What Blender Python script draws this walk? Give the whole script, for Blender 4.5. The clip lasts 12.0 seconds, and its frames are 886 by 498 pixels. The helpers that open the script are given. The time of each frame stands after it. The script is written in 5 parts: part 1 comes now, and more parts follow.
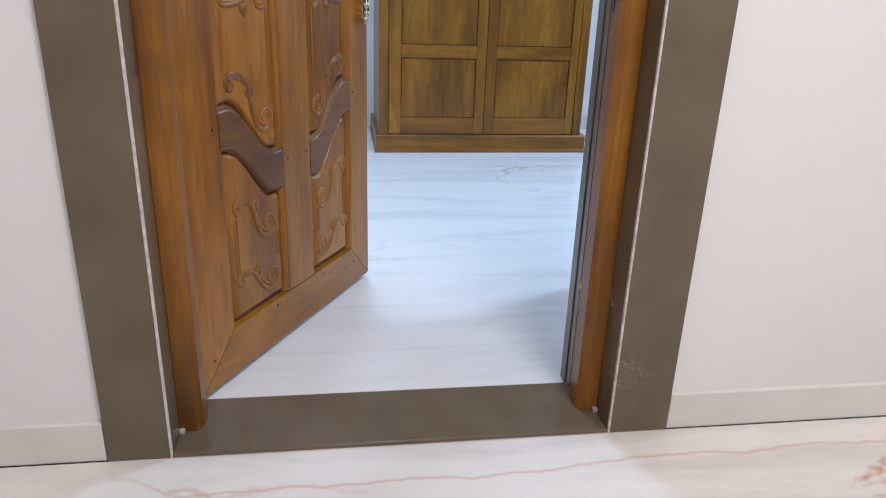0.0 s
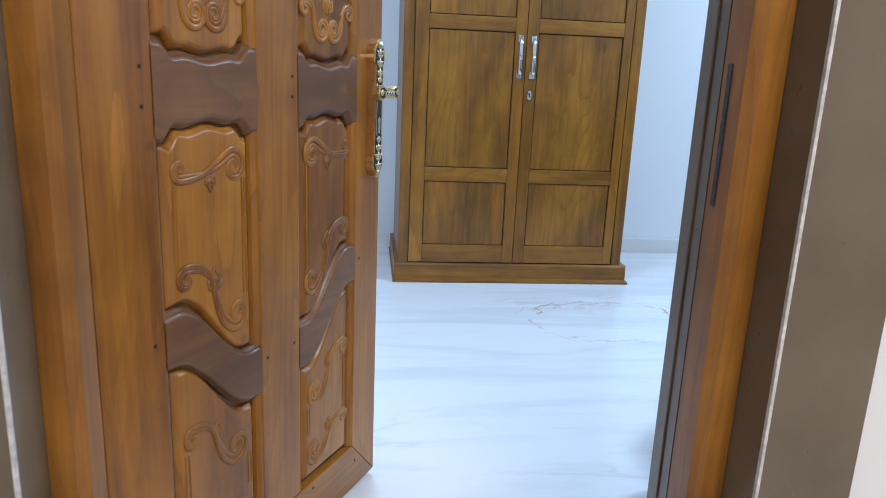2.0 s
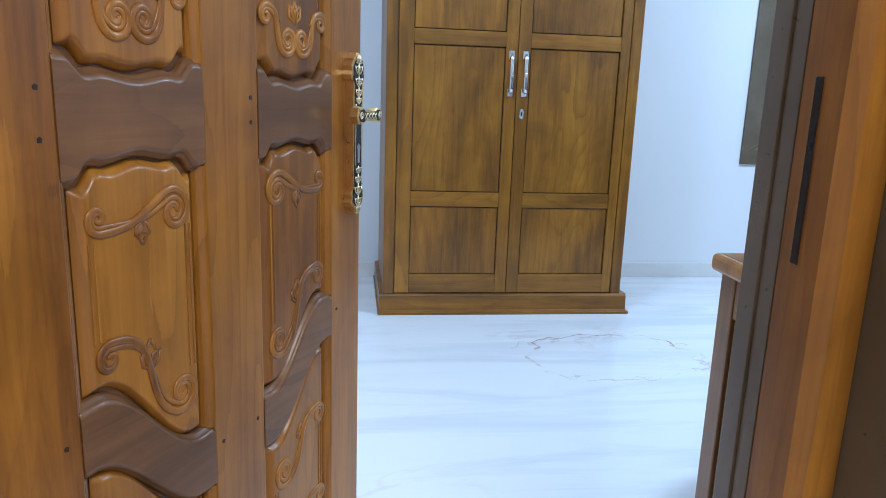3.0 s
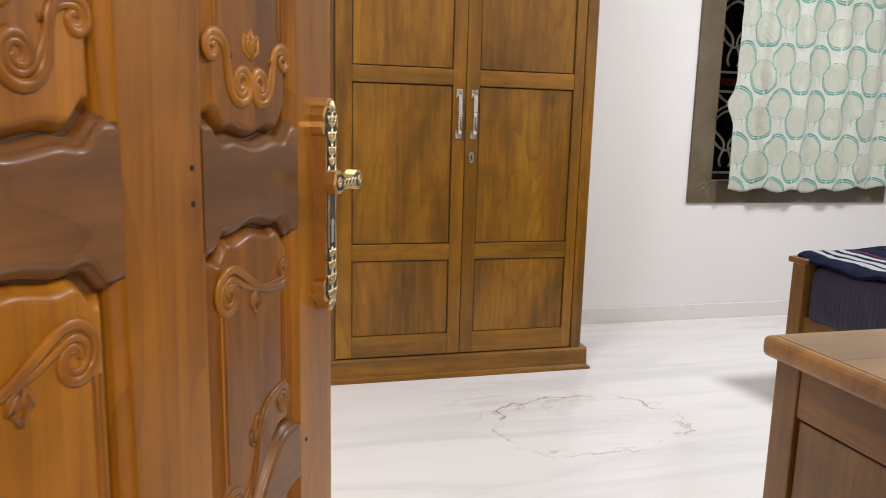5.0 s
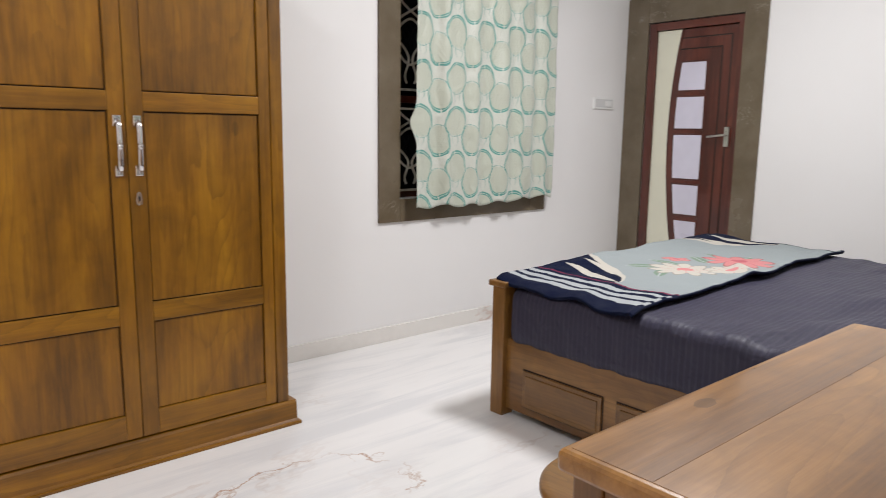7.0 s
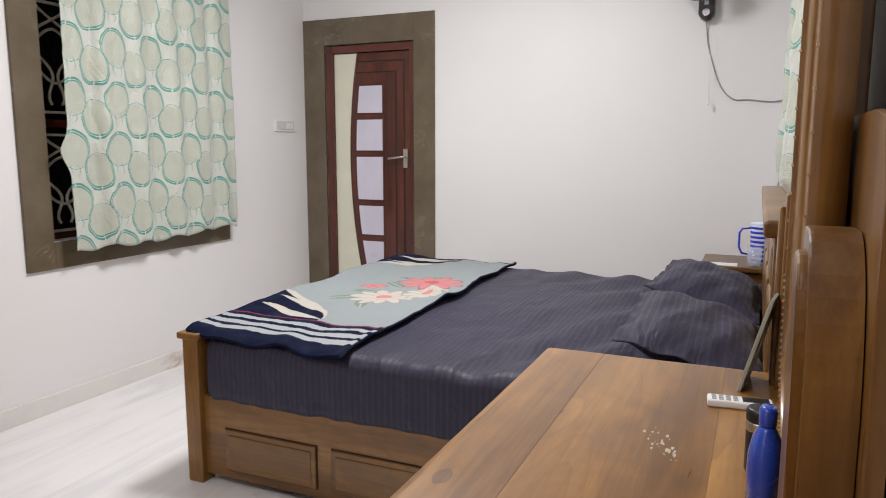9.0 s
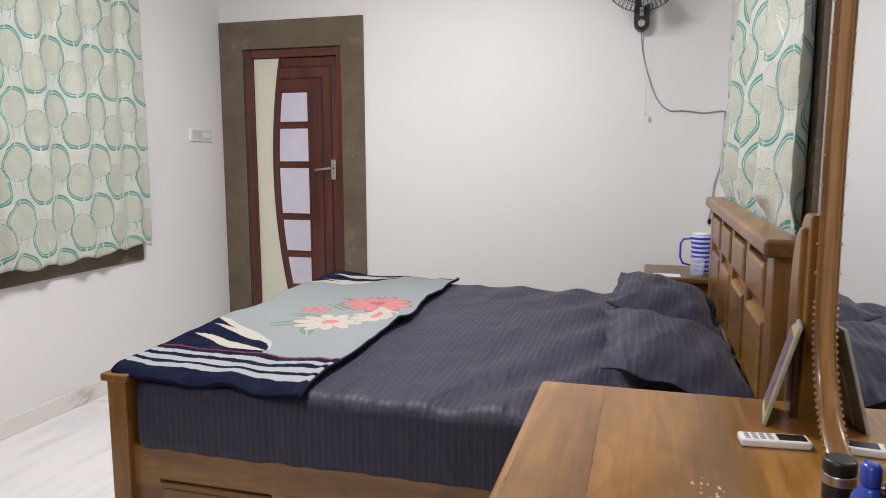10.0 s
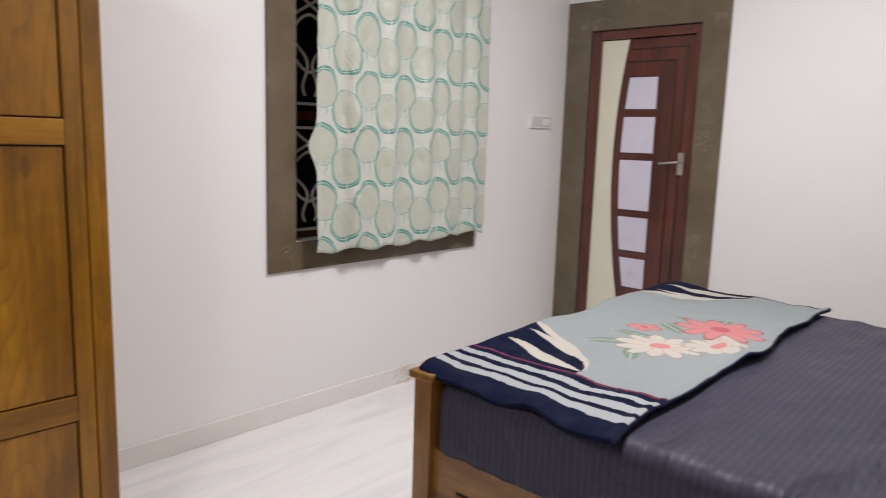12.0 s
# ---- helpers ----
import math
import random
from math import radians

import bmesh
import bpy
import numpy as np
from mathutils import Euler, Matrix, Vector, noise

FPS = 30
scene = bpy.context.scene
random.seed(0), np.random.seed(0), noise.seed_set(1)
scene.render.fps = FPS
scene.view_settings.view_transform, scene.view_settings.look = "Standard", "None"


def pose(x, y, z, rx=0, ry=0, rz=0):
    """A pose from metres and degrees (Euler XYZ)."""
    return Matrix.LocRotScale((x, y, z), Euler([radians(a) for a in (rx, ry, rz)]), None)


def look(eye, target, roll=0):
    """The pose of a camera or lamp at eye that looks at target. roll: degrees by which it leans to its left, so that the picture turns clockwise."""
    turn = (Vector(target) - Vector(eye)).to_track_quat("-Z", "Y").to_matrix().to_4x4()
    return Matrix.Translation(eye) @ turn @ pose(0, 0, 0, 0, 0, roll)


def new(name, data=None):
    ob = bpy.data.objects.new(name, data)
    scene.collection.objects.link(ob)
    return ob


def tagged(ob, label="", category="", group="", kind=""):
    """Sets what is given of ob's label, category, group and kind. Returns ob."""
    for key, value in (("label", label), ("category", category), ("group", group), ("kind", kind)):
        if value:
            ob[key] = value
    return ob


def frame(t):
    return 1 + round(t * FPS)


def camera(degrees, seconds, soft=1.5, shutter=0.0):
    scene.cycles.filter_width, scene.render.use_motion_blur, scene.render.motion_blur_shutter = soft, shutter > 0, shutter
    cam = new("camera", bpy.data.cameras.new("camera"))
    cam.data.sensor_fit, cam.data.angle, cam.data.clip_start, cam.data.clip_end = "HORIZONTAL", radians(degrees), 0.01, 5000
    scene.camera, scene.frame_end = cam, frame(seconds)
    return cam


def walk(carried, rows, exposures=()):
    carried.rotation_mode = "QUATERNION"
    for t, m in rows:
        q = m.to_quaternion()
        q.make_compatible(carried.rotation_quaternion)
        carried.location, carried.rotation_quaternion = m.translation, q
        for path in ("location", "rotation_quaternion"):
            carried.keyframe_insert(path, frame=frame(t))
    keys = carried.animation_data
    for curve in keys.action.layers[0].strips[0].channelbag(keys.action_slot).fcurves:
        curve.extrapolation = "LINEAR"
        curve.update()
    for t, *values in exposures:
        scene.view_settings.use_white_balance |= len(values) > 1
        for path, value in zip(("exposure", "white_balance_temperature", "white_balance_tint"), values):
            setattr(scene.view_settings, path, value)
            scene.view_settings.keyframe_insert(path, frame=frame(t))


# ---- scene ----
cam = camera(63.9, 12.0, soft=0.8, shutter=0.3)
PATH = [
    (0, (0.373, -1.351, 0.997), (0.655, 0.497, 0.285), 2.0),
    (0.5, (0.431, -1.249, 1.024), (0.656, 0.632, 0.38), 1.9),
    (1, (0.38, -1.071, 1.111), (0.664, 0.81, 0.493), 1.4),
    (1.5, (0.389, -0.961, 1.13), (0.641, 0.946, 0.581), 1.7),
    (2, (0.431, -0.848, 1.12), (0.649, 1.081, 0.639), 2.5),
    (2.5, (0.461, -0.7, 1.121), (0.689, 1.236, 0.673), 2.5),
    (3, (0.445, -0.582, 1.121), (0.703, 1.354, 0.688), 2.0),
    (3.1, (0.42, -0.588, 1.119), (0.688, 1.349, 0.696), 1.9),
    (4.8, (0.336, -0.246, 1.148), (0.795, 1.67, 0.805), 1.5),
    (5, (0.353, -0.19, 1.15), (0.847, 1.719, 0.816), 1.4),
    (5.5, (0.378, -0.049, 1.174), (1.027, 1.816, 0.856), 1.3),
    (6, (0.405, 0.044, 1.196), (1.251, 1.829, 0.88), 1.2),
    (6.5, (0.408, 0.158, 1.24), (1.5, 1.803, 0.917), 1.2),
    (7, (0.418, 0.222, 1.281), (1.712, 1.712, 0.956), 0.8),
    (7.5, (0.419, 0.243, 1.294), (1.895, 1.557, 0.982), 0.4),
    (7.7, (0.43, 0.258, 1.298), (1.986, 1.473, 0.981), 0.0),
    (9.3, (0.592, 0.448, 1.363), (2.438, 1.167, 1.091), -0.0),
    (9.5, (0.619, 0.506, 1.367), (2.489, 1.163, 1.099), -0.1),
    (10, (0.672, 0.662, 1.379), (2.579, 1.206, 1.115), -0.1),
    (10.5, (0.713, 0.777, 1.374), (2.621, 1.313, 1.104), -0.2),
    (11, (0.809, 0.826, 1.368), (2.638, 1.585, 1.088), 0.2),
    (11.5, (0.951, 0.836, 1.386), (2.63, 1.883, 1.096), 1.2),
    (12, (1.03, 0.852, 1.392), (2.488, 2.186, 1.082), 1.8),
]
walk(cam, [(t, look(eye, target, roll)) for t, eye, target, roll in PATH],
     [(0, -0.08, 4900, 11), (2.0, 0.0, 4750, 8), (3.2, 0.0, 4700, 8), (4.8, -0.04, 7000, 20), (6.0, -0.07, 6950, 20), (7.5, -0.13, 6950, 20), (9.5, -0.14, 7000, 22), (10.5, -0.14, 7000, 22), (12, -0.24, 7080, 24)])

# ---------------------------------------------------------------- light
world = bpy.data.worlds.new("night")
scene.world = world
world.use_nodes = True
world.node_tree.nodes["Background"].inputs[0].default_value = (0.01, 0.013, 0.02, 1)
world.node_tree.nodes["Background"].inputs[1].default_value = 0.3


def lamp(name, at, to, sx, sy, watts, colour):
    d = bpy.data.lights.new(name, "AREA")
    d.shape, d.size, d.size_y, d.energy, d.color = "RECTANGLE", sx, sy, watts, colour
    ob = new(name, d)
    ob.matrix_world = look(at, to)
    return ob


lamp("ceiling_lamp_west", (0.45, 1.55, 2.92), (0.6, 1.5, 0), 0.30, 0.30, 33, (0.89, 0.975, 1.0))
lamp("ceiling_lamp_east", (3.35, 1.80, 2.92), (3.4, 1.8, 0), 0.48, 0.48, 79, (0.89, 0.975, 1.0))
lamp("hall_lamp", (1.1, -1.5, 2.9), (0.9, -1.2, 0), 0.7, 0.7, 66, (1.0, 0.79, 0.57))

# ---------------------------------------------------------------- materials


class Nodes:
    def __init__(self, name):
        self.mat = bpy.data.materials.new(name)
        self.mat.use_nodes = True
        self.t = self.mat.node_tree
        self.bsdf = self.t.nodes["Principled BSDF"]

    def n(self, kind, **kw):
        nd = self.t.nodes.new(kind)
        for k, v in kw.items():
            if k == "op":
                nd.operation = v
            elif k == "blend":
                nd.data_type = "RGBA"
                nd.blend_type = v
        return nd

    def link(self, a, b):
        self.t.links.new(a, b)

    def math(self, op, a, b=None, c=None, clamp=False):
        nd = self.n("ShaderNodeMath", op=op)
        nd.use_clamp = clamp
        for i, v in enumerate((a, b, c)):
            if v is None:
                continue
            if isinstance(v, (int, float)):
                nd.inputs[i].default_value = v
            else:
                self.link(v, nd.inputs[i])
        return nd.outputs[0]

    def coords(self, scale=(1, 1, 1), uv=False, shift=0.0):
        tc = self.n("ShaderNodeTexCoord")
        mp = self.n("ShaderNodeMapping")
        mp.inputs["Scale"].default_value = scale
        src = tc.outputs["UV" if uv else "Object"]
        if shift:
            info = self.n("ShaderNodeObjectInfo")
            off = self.n("ShaderNodeVectorMath", op="SCALE")
            off.inputs[0].default_value = (shift, shift * 0.7, shift * 1.3)
            self.link(info.outputs["Random"], off.inputs["Scale"])
            add = self.n("ShaderNodeVectorMath", op="ADD")
            self.link(src, add.inputs[0])
            self.link(off.outputs[0], add.inputs[1])
            src = add.outputs[0]
        self.link(src, mp.inputs["Vector"])
        return mp.outputs[0]

    def noise(self, vec, scale, detail=4, rough=0.55, dist=0.0):
        nd = self.n("ShaderNodeTexNoise")
        self.link(vec, nd.inputs["Vector"])
        nd.inputs["Scale"].default_value = scale
        nd.inputs["Detail"].default_value = detail
        nd.inputs["Roughness"].default_value = rough
        nd.inputs["Distortion"].default_value = dist
        return nd.outputs[0]

    def ramp(self, fac, stops):
        nd = self.n("ShaderNodeValToRGB")
        el = nd.color_ramp.elements
        while len(el) < len(stops):
            el.new(0.5)
        for e, (p, c) in zip(el, stops):
            e.position = p
            e.color = c if len(c) == 4 else (*c, 1)
        self.link(fac, nd.inputs[0])
        return nd.outputs[0]

    def mix(self, fac, a, b, blend="MIX"):
        nd = self.n("ShaderNodeMix", blend=blend)
        for sock, v in ((nd.inputs[0], fac), (nd.inputs[6], a), (nd.inputs[7], b)):
            if isinstance(v, (int, float)):
                sock.default_value = v
            elif isinstance(v, tuple):
                sock.default_value = (*v, 1) if len(v) == 3 else v
            else:
                self.link(v, sock)
        return nd.outputs[2]

    def bump(self, height, strength=0.2, distance=0.01):
        nd = self.n("ShaderNodeBump")
        nd.inputs["Strength"].default_value = strength
        nd.inputs["Distance"].default_value = distance
        self.link(height, nd.inputs["Height"])
        self.link(nd.outputs[0], self.bsdf.inputs["Normal"])

    def put(self, **kw):
        for k, v in kw.items():
            s = self.bsdf.inputs[k.replace("_", " ")]
            if isinstance(v, (int, float)):
                s.default_value = v
            elif isinstance(v, tuple):
                s.default_value = (*v, 1) if len(v) == 3 else v
            else:
                self.link(v, s)
        return self.mat


def plain(name, colour, rough=0.5, metal=0.0, vary=0.08, scale=30, bump=0.0, **kw):
    m = Nodes(name)
    v = m.coords()
    f = m.noise(v, scale, 3)
    lo = tuple(c * (1 - vary) for c in colour)
    hi = tuple(min(1, c * (1 + vary)) for c in colour)
    col = m.ramp(f, [(0.3, lo), (0.7, hi)])
    r = m.math("MULTIPLY_ADD", f, 0.2, rough - 0.1, clamp=True)
    if bump:
        m.bump(f, bump, 0.004)
    return m.put(Base_Color=col, Roughness=r, Metallic=metal, **kw)


def wood(name, dark, mid, light, axis="z", rough=0.3, knots=0.5, coat=0.25):
    """Varnished teak with its grain along one axis: ring lines, pores, knots and board-to-board tone."""
    m = Nodes(name)
    def along(a, c):
        return {"x": (c, a, a), "y": (a, c, a), "z": (a, a, c)}[axis]
    v = m.coords(along(9, 0.9), shift=7.0)
    v2 = m.coords(along(2.2, 0.5), shift=7.0)
    fine = along(150, 5)
    broad = m.noise(v2, 1.8, 3, 0.5, 0.8)
    grain = m.noise(v, 3.0, 6, 0.7, 0.6)
    pores = m.noise(m.coords(fine, shift=7.0), 1.0, 3, 0.6)
    fleck = m.noise(m.coords(tuple(q * 0.35 for q in fine), shift=3.0), 1.0, 2, 0.5)
    # knots bend the rings that run round them
    kv = m.n("ShaderNodeTexVoronoi")
    m.link(m.coords(along(2.0, 1.1), shift=7.0), kv.inputs["Vector"])
    kv.inputs["Scale"].default_value = 1.7
    near = m.math("POWER", m.math("SUBTRACT", 1.0, kv.outputs["Distance"], clamp=True), 7.0)
    field = m.math("MULTIPLY_ADD", near, 0.10 * knots, m.noise(m.coords(along(6.5, 1.0), shift=7.0), 0.55, 2, 0.45, 0.25))
    saw = m.math("FRACT", m.math("MULTIPLY", m.math("MULTIPLY_ADD", grain, 0.020, field), 19.0))
    late = m.math("MULTIPLY", m.math("POWER", saw, 4.0), m.ramp(broad, [(0.40, (0.25, 0.25, 0.25)), (0.62, (1, 1, 1))]))
    a = m.math("MULTIPLY_ADD", broad, 0.58, m.math("MULTIPLY_ADD", grain, 0.30, 0.07))
    a = m.math("MULTIPLY_ADD", fleck, 0.12, m.math("SUBTRACT", a, 0.06))
    a = m.math("MULTIPLY_ADD", pores, 0.11, m.math("SUBTRACT", a, 0.055))
    col = m.ramp(a, [(0.38, dark), (0.51, mid), (0.66, light)])
    col = m.mix(m.math("MULTIPLY", late, 0.34), col, tuple(c * 0.62 for c in dark))
    knot = m.math("LESS_THAN", m.math("ADD", kv.outputs["Distance"], m.math("MULTIPLY", grain, 0.07)), 0.09)
    col = m.mix(m.math("MULTIPLY", knot, 0.6 * knots), col, tuple(c * 0.42 for c in dark))
    streak = m.ramp(m.noise(v, 1.1, 2, 0.5), [(0.66, (0, 0, 0)), (0.76, (1, 1, 1))])
    col = m.mix(m.math("MULTIPLY", streak, 0.25 * knots), col, dark)
    info = m.n("ShaderNodeObjectInfo")
    blotch = m.noise(m.coords((1, 1, 1), shift=5.0), 5.5, 4, 0.6, 0.8)
    tone = m.math("ADD", m.math("MULTIPLY_ADD", info.outputs["Random"], 0.30, 0.85), m.math("MULTIPLY_ADD", blotch, 0.75, -0.375))
    hsv = m.n("ShaderNodeHueSaturation")
    m.link(col, hsv.inputs["Color"])
    m.link(tone, hsv.inputs["Value"])
    m.bump(m.math("ADD", pores, grain), 0.07, 0.002)
    return m.put(Base_Color=hsv.outputs[0], Roughness=m.math("MULTIPLY_ADD", grain, 0.18, rough - 0.08, clamp=True), Coat_Weight=coat, Coat_Roughness=0.12)


LEAF = ((0.132, 0.048, 0.003), (0.262, 0.105, 0.005), (0.395, 0.176, 0.012))
TEAK = ((0.090, 0.036, 0.002), (0.205, 0.083, 0.003), (0.315, 0.138, 0.006))
BEDW = ((0.110, 0.046, 0.009), (0.195, 0.087, 0.018), (0.29, 0.142, 0.035))
DARK = ((0.078, 0.035, 0.011), (0.130, 0.060, 0.018), (0.19, 0.092, 0.028))
RED = ((0.050, 0.010, 0.006), (0.086, 0.018, 0.010), (0.125, 0.029, 0.016))
leaf_z, leaf_x = wood("door_teak_upright", *LEAF, rough=0.36, coat=0.08), wood("door_teak_level", *LEAF, axis="x", rough=0.36, coat=0.08)
leaf_dark = wood("door_teak_brown", *DARK, axis="x", rough=0.40, coat=0.08)
teak_z, teak_x = wood("wardrobe_teak_upright", *TEAK, rough=0.36, coat=0.12), wood("wardrobe_teak_level", *TEAK, axis="x", rough=0.36, coat=0.12)
teak_panel = wood("wardrobe_teak_panel", *tuple(tuple(c * 1.12 for c in s) for s in TEAK), rough=0.36, coat=0.12)
bed_x, bed_y, bed_z = (wood("bed_teak_" + a, *BEDW, axis=a, rough=0.38) for a in "xyz")
top_wood = wood("tabletop_teak", *tuple(tuple(c * 1.35 for c in s) for s in BEDW), axis="x", rough=0.30, knots=0.9, coat=0.3)
panel_wood = wood("bed_panel_teak", *tuple(tuple(c * 0.8 for c in s) for s in BEDW), axis="y", rough=0.38)
mirror_wood = wood("mirror_teak", *tuple(tuple(c * 0.98 for c in s) for s in BEDW), rough=0.35)
red_z, red_y = wood("mahogany_upright", *RED, knots=0.2), wood("mahogany_level", *RED, axis="y", knots=0.2)
groove = plain("dark_groove", (0.02, 0.008, 0.004), 0.6)


def paint(name, colour):
    m = Nodes(name)
    v = m.coords()
    big, small = m.noise(v, 1.3, 3), m.noise(v, 140, 3)
    col = m.ramp(big, [(0.3, tuple(c * 0.965 for c in colour)), (0.7, colour)])
    m.bump(m.math("ADD", m.math("MULTIPLY", big, 0.6), m.math("MULTIPLY", small, 0.12)), 0.12, 0.006)
    return m.put(Base_Color=col, Roughness=0.55)


wall_paint = paint("white_wall_paint", (0.80, 0.79, 0.785))
ceiling_paint = paint("ceiling_paint", (0.82, 0.82, 0.82))


def marble(name, base, grey, vein, axis, strength, loop=False):
    """Polished white marble with drifting streaks and thin rusty veins."""
    m = Nodes(name)
    sc = (0.45, 3.2, 1.0) if axis == "x" else (3.2, 0.45, 1.0)
    v, iso = m.coords(sc), m.coords()
    streak = m.noise(v, 1.7, 7, 0.62, 0.9)
    col = m.ramp(streak, [(0.36, grey), (0.52, base), (0.8, tuple(min(1, c * 1.03) for c in base))])
    w = m.noise(m.coords((0.6, 1.0, 1.0)), 0.9, 6, 0.6, 0.5)
    thin = m.ramp(m.math("ABSOLUTE", m.math("SUBTRACT", w, 0.5)), [(0.0, (1, 1, 1)), (0.011, (0, 0, 0))])
    where = m.ramp(m.noise(iso, 0.9, 2), [(0.5, (0, 0, 0)), (0.68, (1, 1, 1))])
    col = m.mix(m.math("MULTIPLY", m.math("MULTIPLY", thin, where), strength), col, vein)
    if loop:
        sep = m.n("ShaderNodeSeparateXYZ")
        m.link(iso, sep.inputs[0])
        dx = m.math("DIVIDE", m.math("SUBTRACT", sep.outputs[0], 1.6), 0.40)
        dy = m.math("DIVIDE", m.math("SUBTRACT", sep.outputs[1], 2.28), 0.27)
        r = m.math("SQRT", m.math("ADD", m.math("MULTIPLY", dx, dx), m.math("MULTIPLY", dy, dy)))
        for shift, k in ((0.0, 0.9), (3.7, 0.6)):
            nn = m.noise(m.coords((1, 1, 1 + shift)), 3.2 + shift, 5, 0.62, 0.3)
            off = m.math("MULTIPLY_ADD", m.math("SUBTRACT", nn, 0.5), 1.1, m.math("SUBTRACT", r, 1.0))
            line = m.ramp(m.math("ABSOLUTE", off), [(0.0, (1, 1, 1)), (0.028, (0, 0, 0))])
            patch = m.ramp(m.noise(iso, 5 + shift, 2), [(0.42, (0, 0, 0)), (0.6, (1, 1, 1))])
            col = m.mix(m.math("MULTIPLY", m.math("MULTIPLY", line, patch), k), col, vein)
    if strength == 0.75:
        sep = m.n("ShaderNodeSeparateXYZ")
        m.link(iso, sep.inputs[0])
        drift = m.math("MULTIPLY_ADD", m.noise(m.coords((1, 0, 0)), 2.2, 5, 0.6), 0.12, m.math("MULTIPLY_ADD", sep.outputs[0], -0.03, 0.075))
        line = m.ramp(m.math("ABSOLUTE", m.math("ADD", sep.outputs[1], drift)), [(0.0, (1, 1, 1)), (0.006, (0, 0, 0))])
        col = m.mix(m.math("MULTIPLY", line, 0.45), col, vein)
    rough = m.math("MULTIPLY_ADD", m.noise(iso, 6, 4), 0.12, 0.13)
    m.bump(m.noise(iso, 3.0, 2), 0.03, 0.004)
    return m.put(Base_Color=col, Roughness=rough, Specular_IOR_Level=0.45)


room_marble = marble("room_marble", (0.79, 0.78, 0.775), (0.69, 0.69, 0.70), (0.42, 0.25, 0.16), "x", 0.35, True)
hall_marble = marble("hall_marble", (0.78, 0.745, 0.71), (0.66, 0.62, 0.585), (0.50, 0.22, 0.14), "x", 0.75)
skirt_marble = marble("skirting_marble", (0.76, 0.735, 0.70), (0.66, 0.64, 0.61), (0.50, 0.27, 0.19), "x", 0.9)


def stone():
    m = Nodes("brown_polished_stone")
    v = m.coords()
    f = m.noise(v, 5, 5)
    col = m.ramp(f, [(0.3, (0.112, 0.084, 0.052)), (0.7, (0.158, 0.124, 0.084))])
    w = m.noise(v, 4.2, 7, 0.68, 1.2)
    thin = m.ramp(m.math("ABSOLUTE", m.math("SUBTRACT", w, 0.5)), [(0.0, (1, 1, 1)), (0.006, (0, 0, 0))])
    where = m.ramp(m.noise(v, 3.1, 2), [(0.60, (0, 0, 0)), (0.70, (1, 1, 1))])
    col = m.mix(m.math("MULTIPLY", m.math("MULTIPLY", thin, where), 0.6), col, (0.42, 0.37, 0.31))
    pit = m.math("LESS_THAN", m.noise(v, 75, 2), 0.27)
    col = m.mix(m.math("MULTIPLY", pit, 0.5), col, (0.04, 0.032, 0.025))
    return m.put(Base_Color=col, Roughness=m.math("MULTIPLY_ADD", f, 0.15, 0.17), Specular_IOR_Level=0.45)


stone_mat = stone()
grout = plain("pale_grout", (0.55, 0.52, 0.5), 0.7, vary=0.3, scale=60)
chrome = plain("chrome", (0.75, 0.75, 0.77), 0.12, 1.0, 0.03)
steel = plain("satin_steel", (0.55, 0.54, 0.5), 0.3, 1.0, 0.05)
brass = plain("antique_brass", (0.74, 0.53, 0.22), 0.30, 1.0, 0.08, 60)
pale_brass = plain("worn_brass_filigree", (0.72, 0.62, 0.40), 0.38, 1.0, 0.15, 90)
black_enamel = plain("black_enamel", (0.012, 0.011, 0.014), 0.25, 0.0, 0.2)
black_plastic = plain("black_plastic", (0.012, 0.012, 0.013), 0.35)
white_plastic = plain("white_plastic", (0.78, 0.78, 0.77), 0.35, vary=0.02)
grey_white = plain("grey_white_plastic", (0.60, 0.60, 0.60), 0.4, vary=0.02)
grey_plastic = plain("grey_plastic", (0.35, 0.36, 0.37), 0.4)
cream_panel = plain("cream_laminate", (0.70, 0.69, 0.56), 0.35, vary=0.03, scale=6)
frosted = plain("frosted_glass", (0.62, 0.60, 0.70), 0.32, vary=0.05, scale=5)
iron = plain("painted_grille_iron", (0.46, 0.44, 0.37), 0.45, vary=0.15)
night_glass = plain("night_window_glass", (0.008, 0.009, 0.012), 0.06, vary=0.0)
cable_grey = plain("grey_cable", (0.30, 0.30, 0.31), 0.5)
blue_plastic = plain("blue_bottle_plastic", (0.012, 0.06, 0.42), 0.25, vary=0.08, Coat_Weight=0.4)
jug_blue = plain("blue_jug_stripe", (0.03, 0.05, 0.55), 0.3)
jug_clear = plain("clear_jug_plastic", (0.72, 0.76, 0.86), 0.2, vary=0.03)
paper = plain("white_paper", (0.75, 0.75, 0.74), 0.7)
picture_print = plain("picture_print", (0.16, 0.11, 0.17), 0.4, vary=0.8, scale=55)
gold_paint = plain("gilt_border", (0.52, 0.42, 0.14), 0.4, vary=0.15)
grey_green = plain("grey_picture_rim", (0.32, 0.35, 0.31), 0.35, vary=0.1)
mirror_glass = Nodes("mirror_glass").put(Base_Color=(0.9, 0.92, 0.92), Metallic=1.0, Roughness=0.01)
clear_glass = Nodes("clear_glass").put(Base_Color=(0.75, 0.82, 0.95), Roughness=0.05, Alpha=0.28)
dust = plain("spilt_powder", (0.52, 0.46, 0.38), 0.9, vary=0.2, scale=300)


